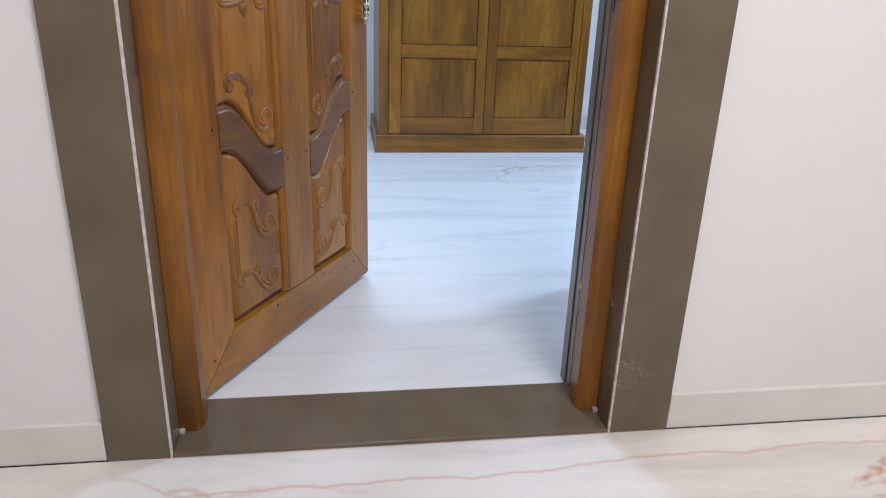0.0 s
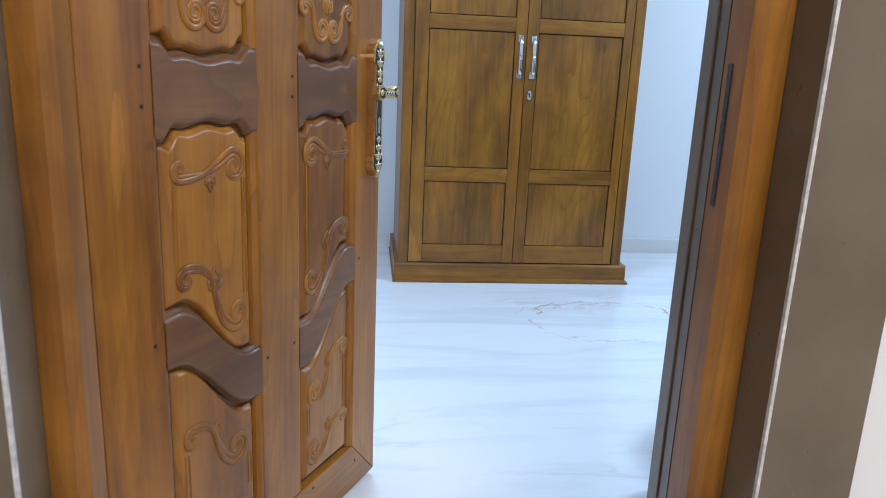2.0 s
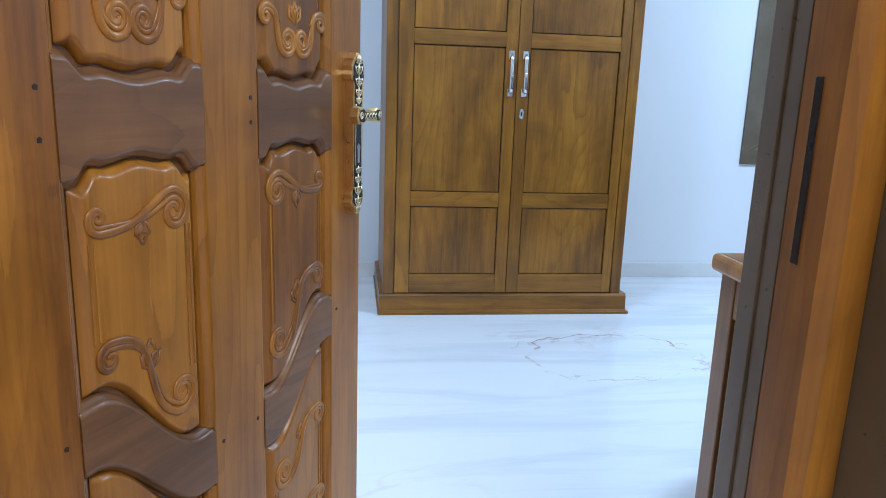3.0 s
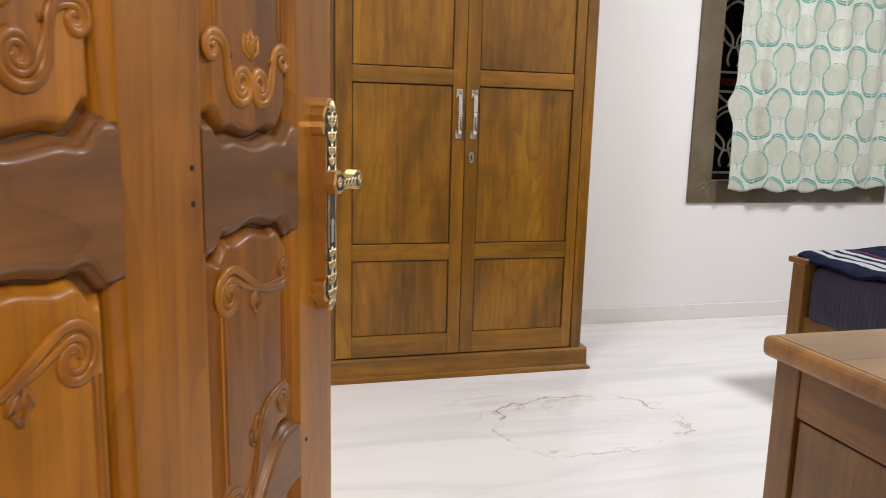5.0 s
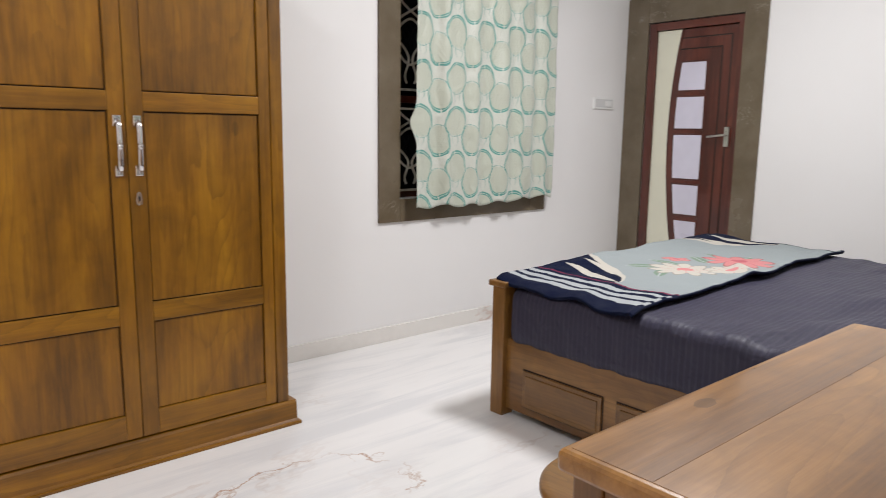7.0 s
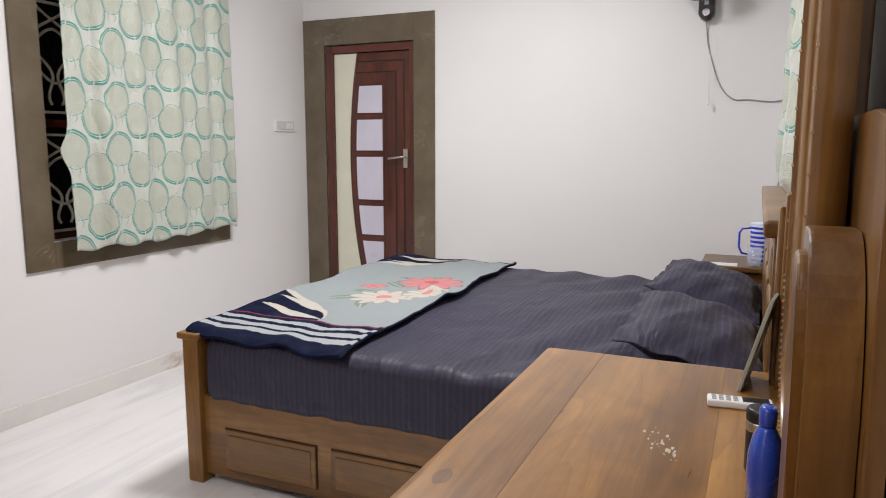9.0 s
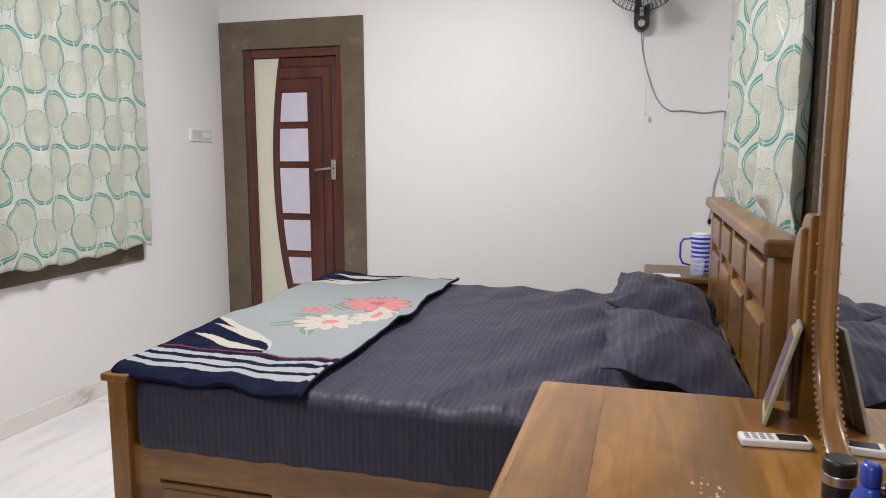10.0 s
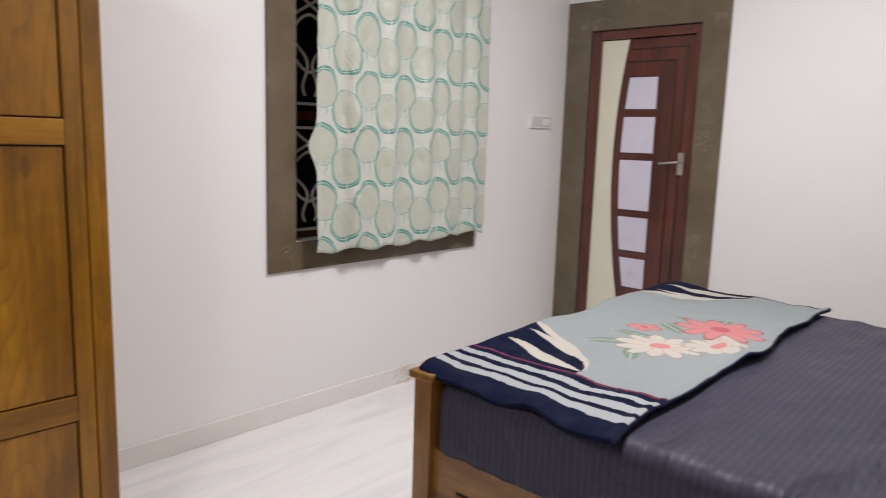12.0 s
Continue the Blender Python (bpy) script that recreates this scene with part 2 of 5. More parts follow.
def sheet():
    """Slate satin with fine woven stripes across the bed."""
    m = Nodes("slate_satin_stripe")
    v = m.coords()
    sep = m.n("ShaderNodeSeparateXYZ")
    m.link(v, sep.inputs[0])
    s = m.math("SINE", m.math("MULTIPLY", sep.outputs[1], 2 * math.pi / 0.024))
    f = m.ramp(s, [(0.35, (0, 0, 0)), (0.65, (1, 1, 1))])
    weave = m.noise(v, 420, 2)
    col = m.mix(f, (0.029, 0.027, 0.049), (0.036, 0.0335, 0.060))
    big = m.noise(m.coords((2.2, 5.0, 3.0)), 2.2, 3, 0.55, 0.4)
    m.bump(m.math("MULTIPLY_ADD", weave, 0.03, big), 0.6, 0.03)
    return m.put(Base_Color=col, Roughness=m.math("MULTIPLY_ADD", f, -0.08, 0.56), Specular_IOR_Level=0.3, Sheen_Weight=0.05, Sheen_Roughness=0.4)


sheet_mat = sheet()


def curtain_cloth():
    """Pale sage satin printed with brushed teal rings."""
    m = Nodes("ring_print_satin")
    tc = m.n("ShaderNodeTexCoord")
    sep = m.n("ShaderNodeSeparateXYZ")
    m.link(tc.outputs["UV"], sep.inputs[0])
    wob = m.noise(m.coords((1, 1, 1), uv=True), 5.0, 3)
    u = m.math("MULTIPLY_ADD", wob, 0.085, sep.outputs[0])
    v = m.math("MULTIPLY_ADD", wob, -0.060, sep.outputs[1])
    brush = m.noise(m.coords((6, 40, 1), uv=True), 3.0, 4, 0.6, 0.4)
    px, pz = 0.300, 0.268
    total = pale = None

    def cell(ou, ov):
        fx = m.math("MULTIPLY", m.math("SUBTRACT", m.math("FRACT", m.math("ADD", m.math("DIVIDE", u, px), ou)), 0.5), px)
        fz = m.math("MULTIPLY", m.math("SUBTRACT", m.math("FRACT", m.math("ADD", m.math("DIVIDE", v, pz), ov)), 0.5), pz)
        return fx, fz

    for ou, ov, rad, way in ((0.0, 0.0, 0.091, -1), (0.5, 0.62, 0.091, 1)):
        fx, fz = cell(ou, ov)
        r = m.math("SQRT", m.math("ADD", m.math("MULTIPLY", fx, fx), m.math("MULTIPLY", fz, fz)))
        wide = m.math("MAXIMUM", m.math("MULTIPLY_ADD", fz, 0.042 * way, 0.0072), 0.0)
        band = m.math("LESS_THAN", m.math("ABSOLUTE", m.math("SUBTRACT", r, rad)), wide)
        split = m.math("GREATER_THAN", m.math("ABSOLUTE", m.math("SUBTRACT", r, rad - 0.001)), 0.0017)
        cut = m.math("GREATER_THAN", m.math("ABSOLUTE", m.math("ADD", fx, 0.012 * way)), 0.0035)
        arc = m.math("MULTIPLY", m.math("MULTIPLY", band, split), cut)
        disc = m.math("LESS_THAN", r, rad - 0.006)
        total = arc if total is None else m.math("MAXIMUM", total, arc)
        pale = disc if pale is None else m.math("MAXIMUM", pale, disc)
    fx, fz = cell(0.5, 0.0)
    bulge = m.math("MULTIPLY_ADD", m.math("MULTIPLY", fz, fz), -11.0, 0.026)
    lens = m.math("LESS_THAN", m.math("ABSOLUTE", m.math("SUBTRACT", m.math("ABSOLUTE", fx), bulge)), m.math("MULTIPLY_ADD", m.math("ABSOLUTE", fz), -0.10, 0.0042))
    total = m.math("MAXIMUM", total, m.math("MULTIPLY", lens, 0.5))
    ink = m.math("MULTIPLY", total, m.ramp(brush, [(0.24, (0.5, 0.5, 0.5)), (0.40, (1, 1, 1))]))
    weave = m.noise(m.coords((8, 260, 1), uv=True), 1.0, 3)
    col = m.mix(m.math("MULTIPLY", pale, 0.8), (0.56, 0.58, 0.52), (0.45, 0.48, 0.39))
    col = m.mix(m.math("MULTIPLY_ADD", weave, 0.22, -0.04, clamp=True), col, (0.66, 0.67, 0.6))
    col = m.mix(m.math("MULTIPLY", ink, 0.95), col, (0.030, 0.27, 0.23))
    crease = m.noise(m.coords((9, 5, 1), uv=True), 1.0, 5, 0.65, 1.0)
    m.bump(m.math("MULTIPLY_ADD", weave, 0.12, crease), 0.75, 0.02)
    return m.put(Base_Color=col, Roughness=0.36, Sheen_Weight=0.3)


curtain_mat = curtain_cloth()


def fleece():
    m = Nodes("printed_fleece")
    at = m.n("ShaderNodeAttribute")
    at.attribute_name = "print"
    f = m.noise(m.coords(), 240, 3)
    worn = m.noise(m.coords(), 14, 4)
    col = m.mix(m.math("MULTIPLY_ADD", worn, 0.10, -0.045, clamp=True), at.outputs["Color"], (0.30, 0.32, 0.34))
    m.bump(f, 0.5, 0.004)
    return m.put(Base_Color=col, Roughness=0.9, Specular_IOR_Level=0.08, Sheen_Weight=0.02, Sheen_Roughness=0.5)


fleece_mat = fleece()

# ---------------------------------------------------------------- mesh tools


def part(name, bm, material, parent=None, label=""):
    me = bpy.data.meshes.new(name)
    bm.normal_update()
    bm.to_mesh(me)
    bm.free()
    me.materials.append(material)
    ob = new(name, me)
    if parent:
        ob.parent = parent
    return tagged(ob, label) if label else ob


def thing(name, label, category, group="", kind="", at=None):
    ob = new(name)
    ob.empty_display_size = 0.1
    if at is not None:
        ob.matrix_world = at
    return tagged(ob, label, category, group, kind)


def box(x0, x1, y0, y1, z0, z1, bev=0.004, seg=2, bm=None):
    b = bm or bmesh.new()
    g = bmesh.ops.create_cube(b, size=1)
    vs = g["verts"]
    for v in vs:
        v.co = Vector(((x0 + x1) / 2 + v.co.x * (x1 - x0), (y0 + y1) / 2 + v.co.y * (y1 - y0), (z0 + z1) / 2 + v.co.z * (z1 - z0)))
    if bev:
        es = list({e for v in vs for e in v.link_edges})
        bmesh.ops.bevel(b, geom=es, offset=min(bev, 0.45 * min(x1 - x0, y1 - y0, z1 - z0)), segments=seg, profile=0.6, affect="EDGES")
    return b


def prism(pts, d0, d1, plane="xz", bev=0.0, seg=2):
    """An outline pts drawn in a plane, from d0 (its bevelled front) to d1."""
    def put(a, b, d):
        return {"xz": (a, d, b), "yz": (d, a, b), "xy": (a, b, d)}[plane]
    b = bmesh.new()
    front = [b.verts.new(put(p, q, d0)) for p, q in pts]
    back = [b.verts.new(put(p, q, d1)) for p, q in pts]
    f = b.faces.new(front)
    b.faces.new(back[::-1])
    n = len(pts)
    for i in range(n):
        b.faces.new((front[i], back[i], back[(i + 1) % n], front[(i + 1) % n]))
    if bev:
        bmesh.ops.bevel(b, geom=list(f.edges), offset=bev, segments=seg, profile=0.55, affect="EDGES")
    bmesh.ops.recalc_face_normals(b, faces=b.faces)
    return b


def tube(paths, radius, sides=6, bm=None, flat=1.0, taper=False):
    """Round rods along lists of points."""
    b = bm or bmesh.new()
    for path in paths:
        pts = [Vector(p) for p in path]
        rings, up = [], Vector((0, 0, 1))
        for i, p in enumerate(pts):
            d = (pts[min(i + 1, len(pts) - 1)] - pts[max(i - 1, 0)]).normalized()
            ref = Vector((0, 1, 0)) if abs(d.y) < 0.9 else Vector((1, 0, 0))
            s = d.cross(ref).normalized()
            t = s.cross(d)
            k = i / max(1, len(pts) - 1)
            r = radius * (0.35 + 0.65 * math.sin(math.pi * min(1, max(0, 0.08 + 0.84 * k)))) if taper else radius
            rings.append([b.verts.new(p + (s * math.cos(a) + t * math.sin(a) * flat) * r) for a in (2 * math.pi * j / sides for j in range(sides))])
        for r0, r1 in zip(rings, rings[1:]):
            for j in range(sides):
                b.faces.new((r0[j], r0[(j + 1) % sides], r1[(j + 1) % sides], r1[j])).smooth = True
        b.faces.new(rings[0][::-1])
        b.faces.new(rings[-1])
    bmesh.ops.recalc_face_normals(b, faces=b.faces)
    return b


def lathe(profile, at, sides=32, squash=1.0):
    """A turned body from (radius, height) pairs."""
    b = bmesh.new()
    rings = [[b.verts.new((at[0] + r * math.cos(a), at[1] + r * math.sin(a) * squash, at[2] + h)) for a in (2 * math.pi * j / sides for j in range(sides))] for r, h in profile]
    for r0, r1 in zip(rings, rings[1:]):
        for j in range(sides):
            b.faces.new((r0[j], r0[(j + 1) % sides], r1[(j + 1) % sides], r1[j])).smooth = True
    b.faces.new(rings[0][::-1])
    b.faces.new(rings[-1])
    return b


def soft_box(x0, x1, y0, y1, z0, z1, rad, nx, ny, nz, shape=None):
    """A padded box with rounded edges; shape(co) may crease it."""
    b = bmesh.new()
    lo, hi = Vector((x0, y0, z0)), Vector((x1, y1, z1))
    def place(p):
        q = Vector(min(max(p[i], lo[i] + rad), hi[i] - rad) for i in range(3))
        d = p - q
        r = q + d.normalized() * rad if d.length > 1e-6 else p
        return r + shape(r) if shape else r
    cache = {}
    def vert(i, j, k):
        if (i, j, k) not in cache:
            cache[i, j, k] = b.verts.new(place(Vector((x0 + (x1 - x0) * i / nx, y0 + (y1 - y0) * j / ny, z0 + (z1 - z0) * k / nz))))
        return cache[i, j, k]
    def face(*c):
        b.faces.new([vert(*q) for q in c]).smooth = True
    for i in range(nx):
        for j in range(ny):
            face((i, j, 0), (i, j + 1, 0), (i + 1, j + 1, 0), (i + 1, j, 0))
            face((i, j, nz), (i + 1, j, nz), (i + 1, j + 1, nz), (i, j + 1, nz))
    for i in range(nx):
        for k in range(nz):
            face((i, 0, k), (i + 1, 0, k), (i + 1, 0, k + 1), (i, 0, k + 1))
            face((i, ny, k), (i, ny, k + 1), (i + 1, ny, k + 1), (i + 1, ny, k))
    for j in range(ny):
        for k in range(nz):
            face((0, j, k), (0, j, k + 1), (0, j + 1, k + 1), (0, j + 1, k))
            face((nx, j, k), (nx, j + 1, k), (nx, j + 1, k + 1), (nx, j, k + 1))
    return b


def setting(name, bm, mat, label, category):
    return tagged(part(name, bm, mat), label, category, kind="structure")


# ---------------------------------------------------------------- rooms
WX, EX, SY, NY, CZ = -0.45, 5.295, 0.20, 3.65, 3.0
setting("floor", box(WX - 0.1, EX + 0.1, SY + 0.012, NY + 0.1, -0.1, 0, 0), room_marble, "polished white marble floor with grey streaks and rusty veins", "floor")
setting("hall_floor", box(-1.8, 2.9, -2.8, 0.0, -0.1, 0, 0), hall_marble, "polished cream marble hall floor with reddish veins", "floor")
setting("ceiling", box(WX - 0.1, EX + 0.1, SY, NY + 0.1, CZ, CZ + 0.1, 0), ceiling_paint, "plain white painted ceiling", "ceiling")
setting("hall_ceiling", box(-1.8, 2.9, -2.8, SY, CZ, CZ + 0.1, 0), ceiling_paint, "plain white painted hall ceiling", "ceiling")


def wall(name, axis, d0, d1, a0, a1, holes, label, h=CZ):
    """A wall with openings: holes are (a0, a1, z0, z1)."""
    b = bmesh.new()
    def slab(p, q, z0, z1):
        if q - p > 1e-4 and z1 - z0 > 1e-4:
            if axis == "x":
                box(p, q, d0, d1, z0, z1, 0, bm=b)
            else:
                box(d0, d1, p, q, z0, z1, 0, bm=b)
    at = a0
    for p, q, z0, z1 in sorted(holes):
        slab(at, p, 0, h)
        slab(p, q, 0, z0)
        slab(p, q, z1, h)
        at = q
    slab(at, a1, 0, h)
    return setting(name, b, wall_paint, label, "wall")


wall("wall_south", "x", 0.015, SY, -1.8, EX + 0.25, [(-0.02, 1.01, 0.0, 2.17), (3.118, 4.62, 1.12, 2.14)], "white painted wall pierced by the entrance door and a window")
wall("wall_north", "x", NY, NY + 0.24, WX - 0.2, EX + 0.25, [(3.03, 4.2, 0.875, 2.16)], "white painted wall with a curtained window")
wall("wall_east", "y", EX, EX + 0.2, SY, NY, [(2.704, 3.462, 0.0, 2.12)], "white painted wall with a panelled inner door")
wall("wall_west", "y", WX - 0.2, WX, SY, NY, [], "plain white painted side wall")
wall("hall_wall_west", "y", -1.9, -1.8, -2.8, 0.2, [], "plain white painted hall wall")
wall("hall_wall_east", "y", 2.9, 3.0, -2.8, 0.015, [], "plain white painted hall wall")
wall("hall_wall_south", "x", -2.9, -2.8, -1.9, 3.0, [], "plain white painted hall wall")
b = bmesh.new()
box(5.55, 5.6, 2.4, 3.7, 0, 2.4, 0, bm=b)
setting("bathroom_wall", b, wall_paint, "plain wall closing the space behind the inner door", "wall")


def skirting(name, x0, x1, y0, y1, h=0.094):
    setting(name, box(x0, x1, y0, y1, 0, h, 0.003), skirt_marble, "low cream marble skirting with rusty veins", "baseboard")


skirting("baseboard_north", WX, EX, NY - 0.012, NY + 0.002)
skirting("baseboard_south", 1.138, EX, SY - 0.002, SY + 0.012)
skirting("baseboard_west", WX - 0.002, WX + 0.012, SY, NY)
skirting("baseboard_east", EX - 0.012, EX + 0.002, SY, 2.53)
skirting("hall_baseboard_west", -1.8, -0.137, 0.003, 0.018)
skirting("hall_baseboard_east", 1.139, 2.9, 0.003, 0.018)

# ---------------------------------------------------------------- entrance doorway
frame_stone = thing("door_1_surround", "polished brown stone surround and threshold of the entrance", "door frame", kind="structure")
for x0, x1 in ((-0.135, -0.002), (0.992, 1.137)):
    part("stone_slab", box(x0, x1, 0, 0.02, 0, 2.32, 0.002), stone_mat, frame_stone)
part("stone_slab", box(-0.135, 1.137, 0.0, 0.02, 2.172, 2.32, 0.002), stone_mat, frame_stone).location.y = 0.003
for x0, x1 in ((-0.018, 0.0), (0.99, 1.008)):
    part("stone_reveal", box(x0, x1, 0.004, 0.222, 0.0, 2.17, 0.0015), stone_mat, frame_stone)
part("stone_reveal", box(0.0, 0.99, 0.004, 0.222, 2.152, 2.17, 0.0015), stone_mat, frame_stone)
for x0, x1 in ((-0.005, 0.0), (0.990, 0.995)):
    part("grout_line", box(x0, x1, -0.0015, 0.006, 0.0, 2.16, 0.001), grout, frame_stone, "pale uneven grout line")
part("threshold", box(0.0, 0.99, 0.0, 0.215, -0.05, 0.010, 0.003), stone_mat, frame_stone, "veined brown stone threshold")
part("stone_slab", box(-0.135, -0.019, SY, SY + 0.016, 0, 2.32, 0.002), stone_mat, frame_stone)
part("stone_slab", box(0.952, 1.137, 0.224, 0.262, 0, 2.32, 0.002), stone_mat, frame_stone)
part("stone_reveal", box(0.955, 0.9895, 0.193, 0.2235, 0, 2.15, 0.001), stone_mat, frame_stone)
part("grout_line", box(0.0, 0.012, 0.07, 0.083, 0.009, 0.02, 0.003), grout, frame_stone)
part("grout_line", box(0.978, 0.99, 0.07, 0.083, 0.009, 0.02, 0.003), grout, frame_stone)

jamb = thing("door_1_frame", "varnished teak door frame set in brown stone", "door frame", kind="structure")
jl = [(0.001, 0.082), (0.036, 0.082), (0.050, 0.098), (0.050, 0.146), (0.034, 0.150), (0.034, 0.192), (0.001, 0.192)]
part("upright", prism(jl, 0.012, 2.151, "xy"), leaf_z, jamb)
part("upright", prism([(0.99 - x + 0.006 - 0.006, y) for x, y in jl], 0.012, 2.151, "xy"), leaf_z, jamb)
part("head", box(0.05, 0.94, 0.084, 0.19, 2.105, 2.151, 0.004), leaf_x, jamb)
part("strike_plate", box(0.9385, 0.9415, 0.133, 0.1455, 0.945, 1.15, 0.001), black_enamel, jamb, "dark metal strike plate")
part("bolt_socket", lathe([(0.006, 0), (0.008, 0.006), (0.003, 0.012)], (0.952, 0.175, 0.30), 12), brass, jamb)

# door leaf, hinged at its left edge and standing open
door = thing("door_1", "carved varnished teak entrance door standing open", "door", kind="structure", at=pose(0.034, 0.198, 0, 0, 0, 61))
W, TH, HT = 0.886, 0.036, 2.095
A0, A1, B0, B1 = 0.136, 0.392, 0.527, 0.765
RAIL = 0.150
part("hinge_stile", prism([(0, HT), (A0, HT), (A0, RAIL), (0, 0.022)], 0, TH, "xz", 0.003), leaf_z, door)
part("lock_stile", prism([(B1, HT), (W, HT), (W, 0.022), (B1, RAIL)], 0, TH, "xz", 0.003), leaf_z, door)
part("middle_stile", box(A1, B0, 0.0, TH - 0.001, RAIL, 1.95, 0.003), leaf_z, door)
part("bottom_rail", prism([(0.0015, 0.022), (A0, RAIL - 0.0015), (B1, RAIL - 0.0015), (W - 0.0015, 0.022)], 0.0, TH - 0.001, "xz", 0.002), leaf_x, door)
part("top_rail", box(A0, B1, 0.0005, TH - 0.001, 1.95, HT, 0.003), leaf_x, door)
part("backing", box(A0 - 0.002, B1 + 0.002, 0.021, TH - 0.004, 0.1, 2.0, 0), leaf_dark, door)


def ease(t):
    return t * t * (3 - 2 * t)


def wave_top(t):
    """Height of the sweeping rail's upper edge, t from the outer to the middle stile."""
    return 0.698 - 0.134 * ease(min(1, max(0, (t - 0.12) / 0.78))) + 0.004 * math.sin(t * 6.28)


def wave_low(t):
    return 0.604 - 0.146 * ease(min(1, max(0, (t - 0.08) / 0.80)))


def ogee(t):
    """Serpentine edge of the lock rail: 0 at the square corners, a stepped shoulder, a soft dip and 1 at the crown."""
    a = abs(2 * t - 1)
    step = ease(min(1, max(0, (0.86 - a) / 0.20)))
    return 0.70 * step + 0.10 * math.exp(-((a - 0.60) / 0.09) ** 2) + 0.30 * ease(max(0, 1 - a / 0.50))


N = 44


def span(x0, x1, flip):
    return [(x0 + (x1 - x0) * i / N, (1 - i / N) if flip else i / N) for i in range(N + 1)]


def spiral(cx, cz, r0, r1, a0, turns, y, n=26):
    return [(cx + (r0 + (r1 - r0) * i / n) * math.cos(a0 + turns * 6.283 * i / n), y, cz + (r0 + (r1 - r0) * i / n) * math.sin(a0 + turns * 6.283 * i / n)) for i in range(n + 1)]


def bezier(p, q, r, s_, n=16):
    return [tuple((1 - t) ** 3 * a + 3 * (1 - t) ** 2 * t * b_ + 3 * (1 - t) * t * t * c + t ** 3 * d for a, b_, c, d in zip(p, q, r, s_)) for t in (i / n for i in range(1, n))]


def scroll(b, c0, r0, c1, r1, y, s, k=1, cx=0.0, leaf=1.0):
    """A carved scroll: a small volute at c0 swept by one stem into a large volute at c1; s = 1 sweeps under the small and over the large one."""
    def flipped(path):
        return [(cx + k * px, y, s * pz) for px, pz in path]
    c0, c1 = (c0[0], s * c0[1]), (c1[0], s * c1[1])
    for shrink, rad in ((1.0, 0.0068), (0.60, 0.0046)):
        small = [(c0[0] + shrink * r0 * (0.12 + 0.88 * i / 18) * math.cos(-1.57 - 7.2 * (1 - i / 18)), c0[1] + shrink * r0 * (0.12 + 0.88 * i / 18) * math.sin(-1.57 - 7.2 * (1 - i / 18))) for i in range(19)]
        a0 = 2.05
        big = [(c1[0] + shrink * r1 * (1 - 0.86 * i / 26) * math.cos(a0 - 8.6 * i / 26), c1[1] + shrink * r1 * (1 - 0.86 * i / 26) * math.sin(a0 - 8.6 * i / 26)) for i in range(27)]
        gap = math.hypot(big[0][0] - small[-1][0], big[0][1] - small[-1][1])
        stem = bezier(small[-1], (small[-1][0] + gap * 0.55, small[-1][1]), (big[0][0] - gap * 0.45 * math.sin(a0), big[0][1] + gap * 0.45 * math.cos(a0)), big[0])
        tube([flipped(small + stem + big)], rad, 7, bm=b, flat=0.62, taper=True)
    mx, mz = (c0[0] + c1[0]) / 2 + 0.006, (c0[1] + c1[1]) / 2 - 0.004
    for a, l in ((-0.75, 0.018), (0.0, 0.026), (0.75, 0.018)):
        l *= leaf
        tip = (mx + math.sin(a) * l, mz - 0.012 - math.cos(a) * l)
        for side in (-1, 1):
            out_ = (mx + math.sin(a + side * 0.55) * l * 0.62, mz - 0.010 - math.cos(a + side * 0.55) * l * 0.62)
            tube([flipped([(mx, mz - 0.006), out_, tip])], 0.0034, 6, bm=b, flat=0.7)


def strip(xa, xb, za, zb, material, parent):
    """A sloping edge moulding: flush with the stile at xa, sunk at xb."""
    d = xb - xa
    sec = [(xa, 0.0012), (xa + d * 0.30, 0.0030), (xa + d * 0.62, 0.0085), (xa + d * 0.80, 0.0100), (xb, 0.0165), (xb, 0.0215), (xa, 0.0215)]
    part("moulding", prism(sec, za, zb, "xy"), material, parent)


PF = 0.0045
MO = 0.014
EDGE = ((0.0215, 0.007), (0.0150, 0.007), (0.0095, 0.0045), (0.0075, 0.0005), (0.0045, -0.0005), (0.0015, -0.003), (-0.0008, -0.007), (-0.0012, -0.009))


def moulded_rail(sp, top, low):
    """A rail between two curved edges, both rounded and stepped down towards the panels."""
    b = bmesh.new()
    cols = [[b.verts.new((x, y, top(t) + d)) for y, d in EDGE] + [b.verts.new((x, y, low(t) - d)) for y, d in EDGE[::-1]] for x, t in sp]
    for c0, c1 in zip(cols, cols[1:]):
        for j in range(len(c0) - 1):
            b.faces.new((c0[j], c1[j], c1[j + 1], c0[j + 1])).smooth = j != len(EDGE) - 1
    b.faces.new(cols[0])
    b.faces.new(cols[-1][::-1])
    bmesh.ops.recalc_face_normals(b, faces=b.faces)
    return b


BEVEL = ((0.0, 0.0), (0.004, 0.35), (0.008, 0.72), (0.011, 0.93), (0.0135, 1.0), (0.016, 1.0))


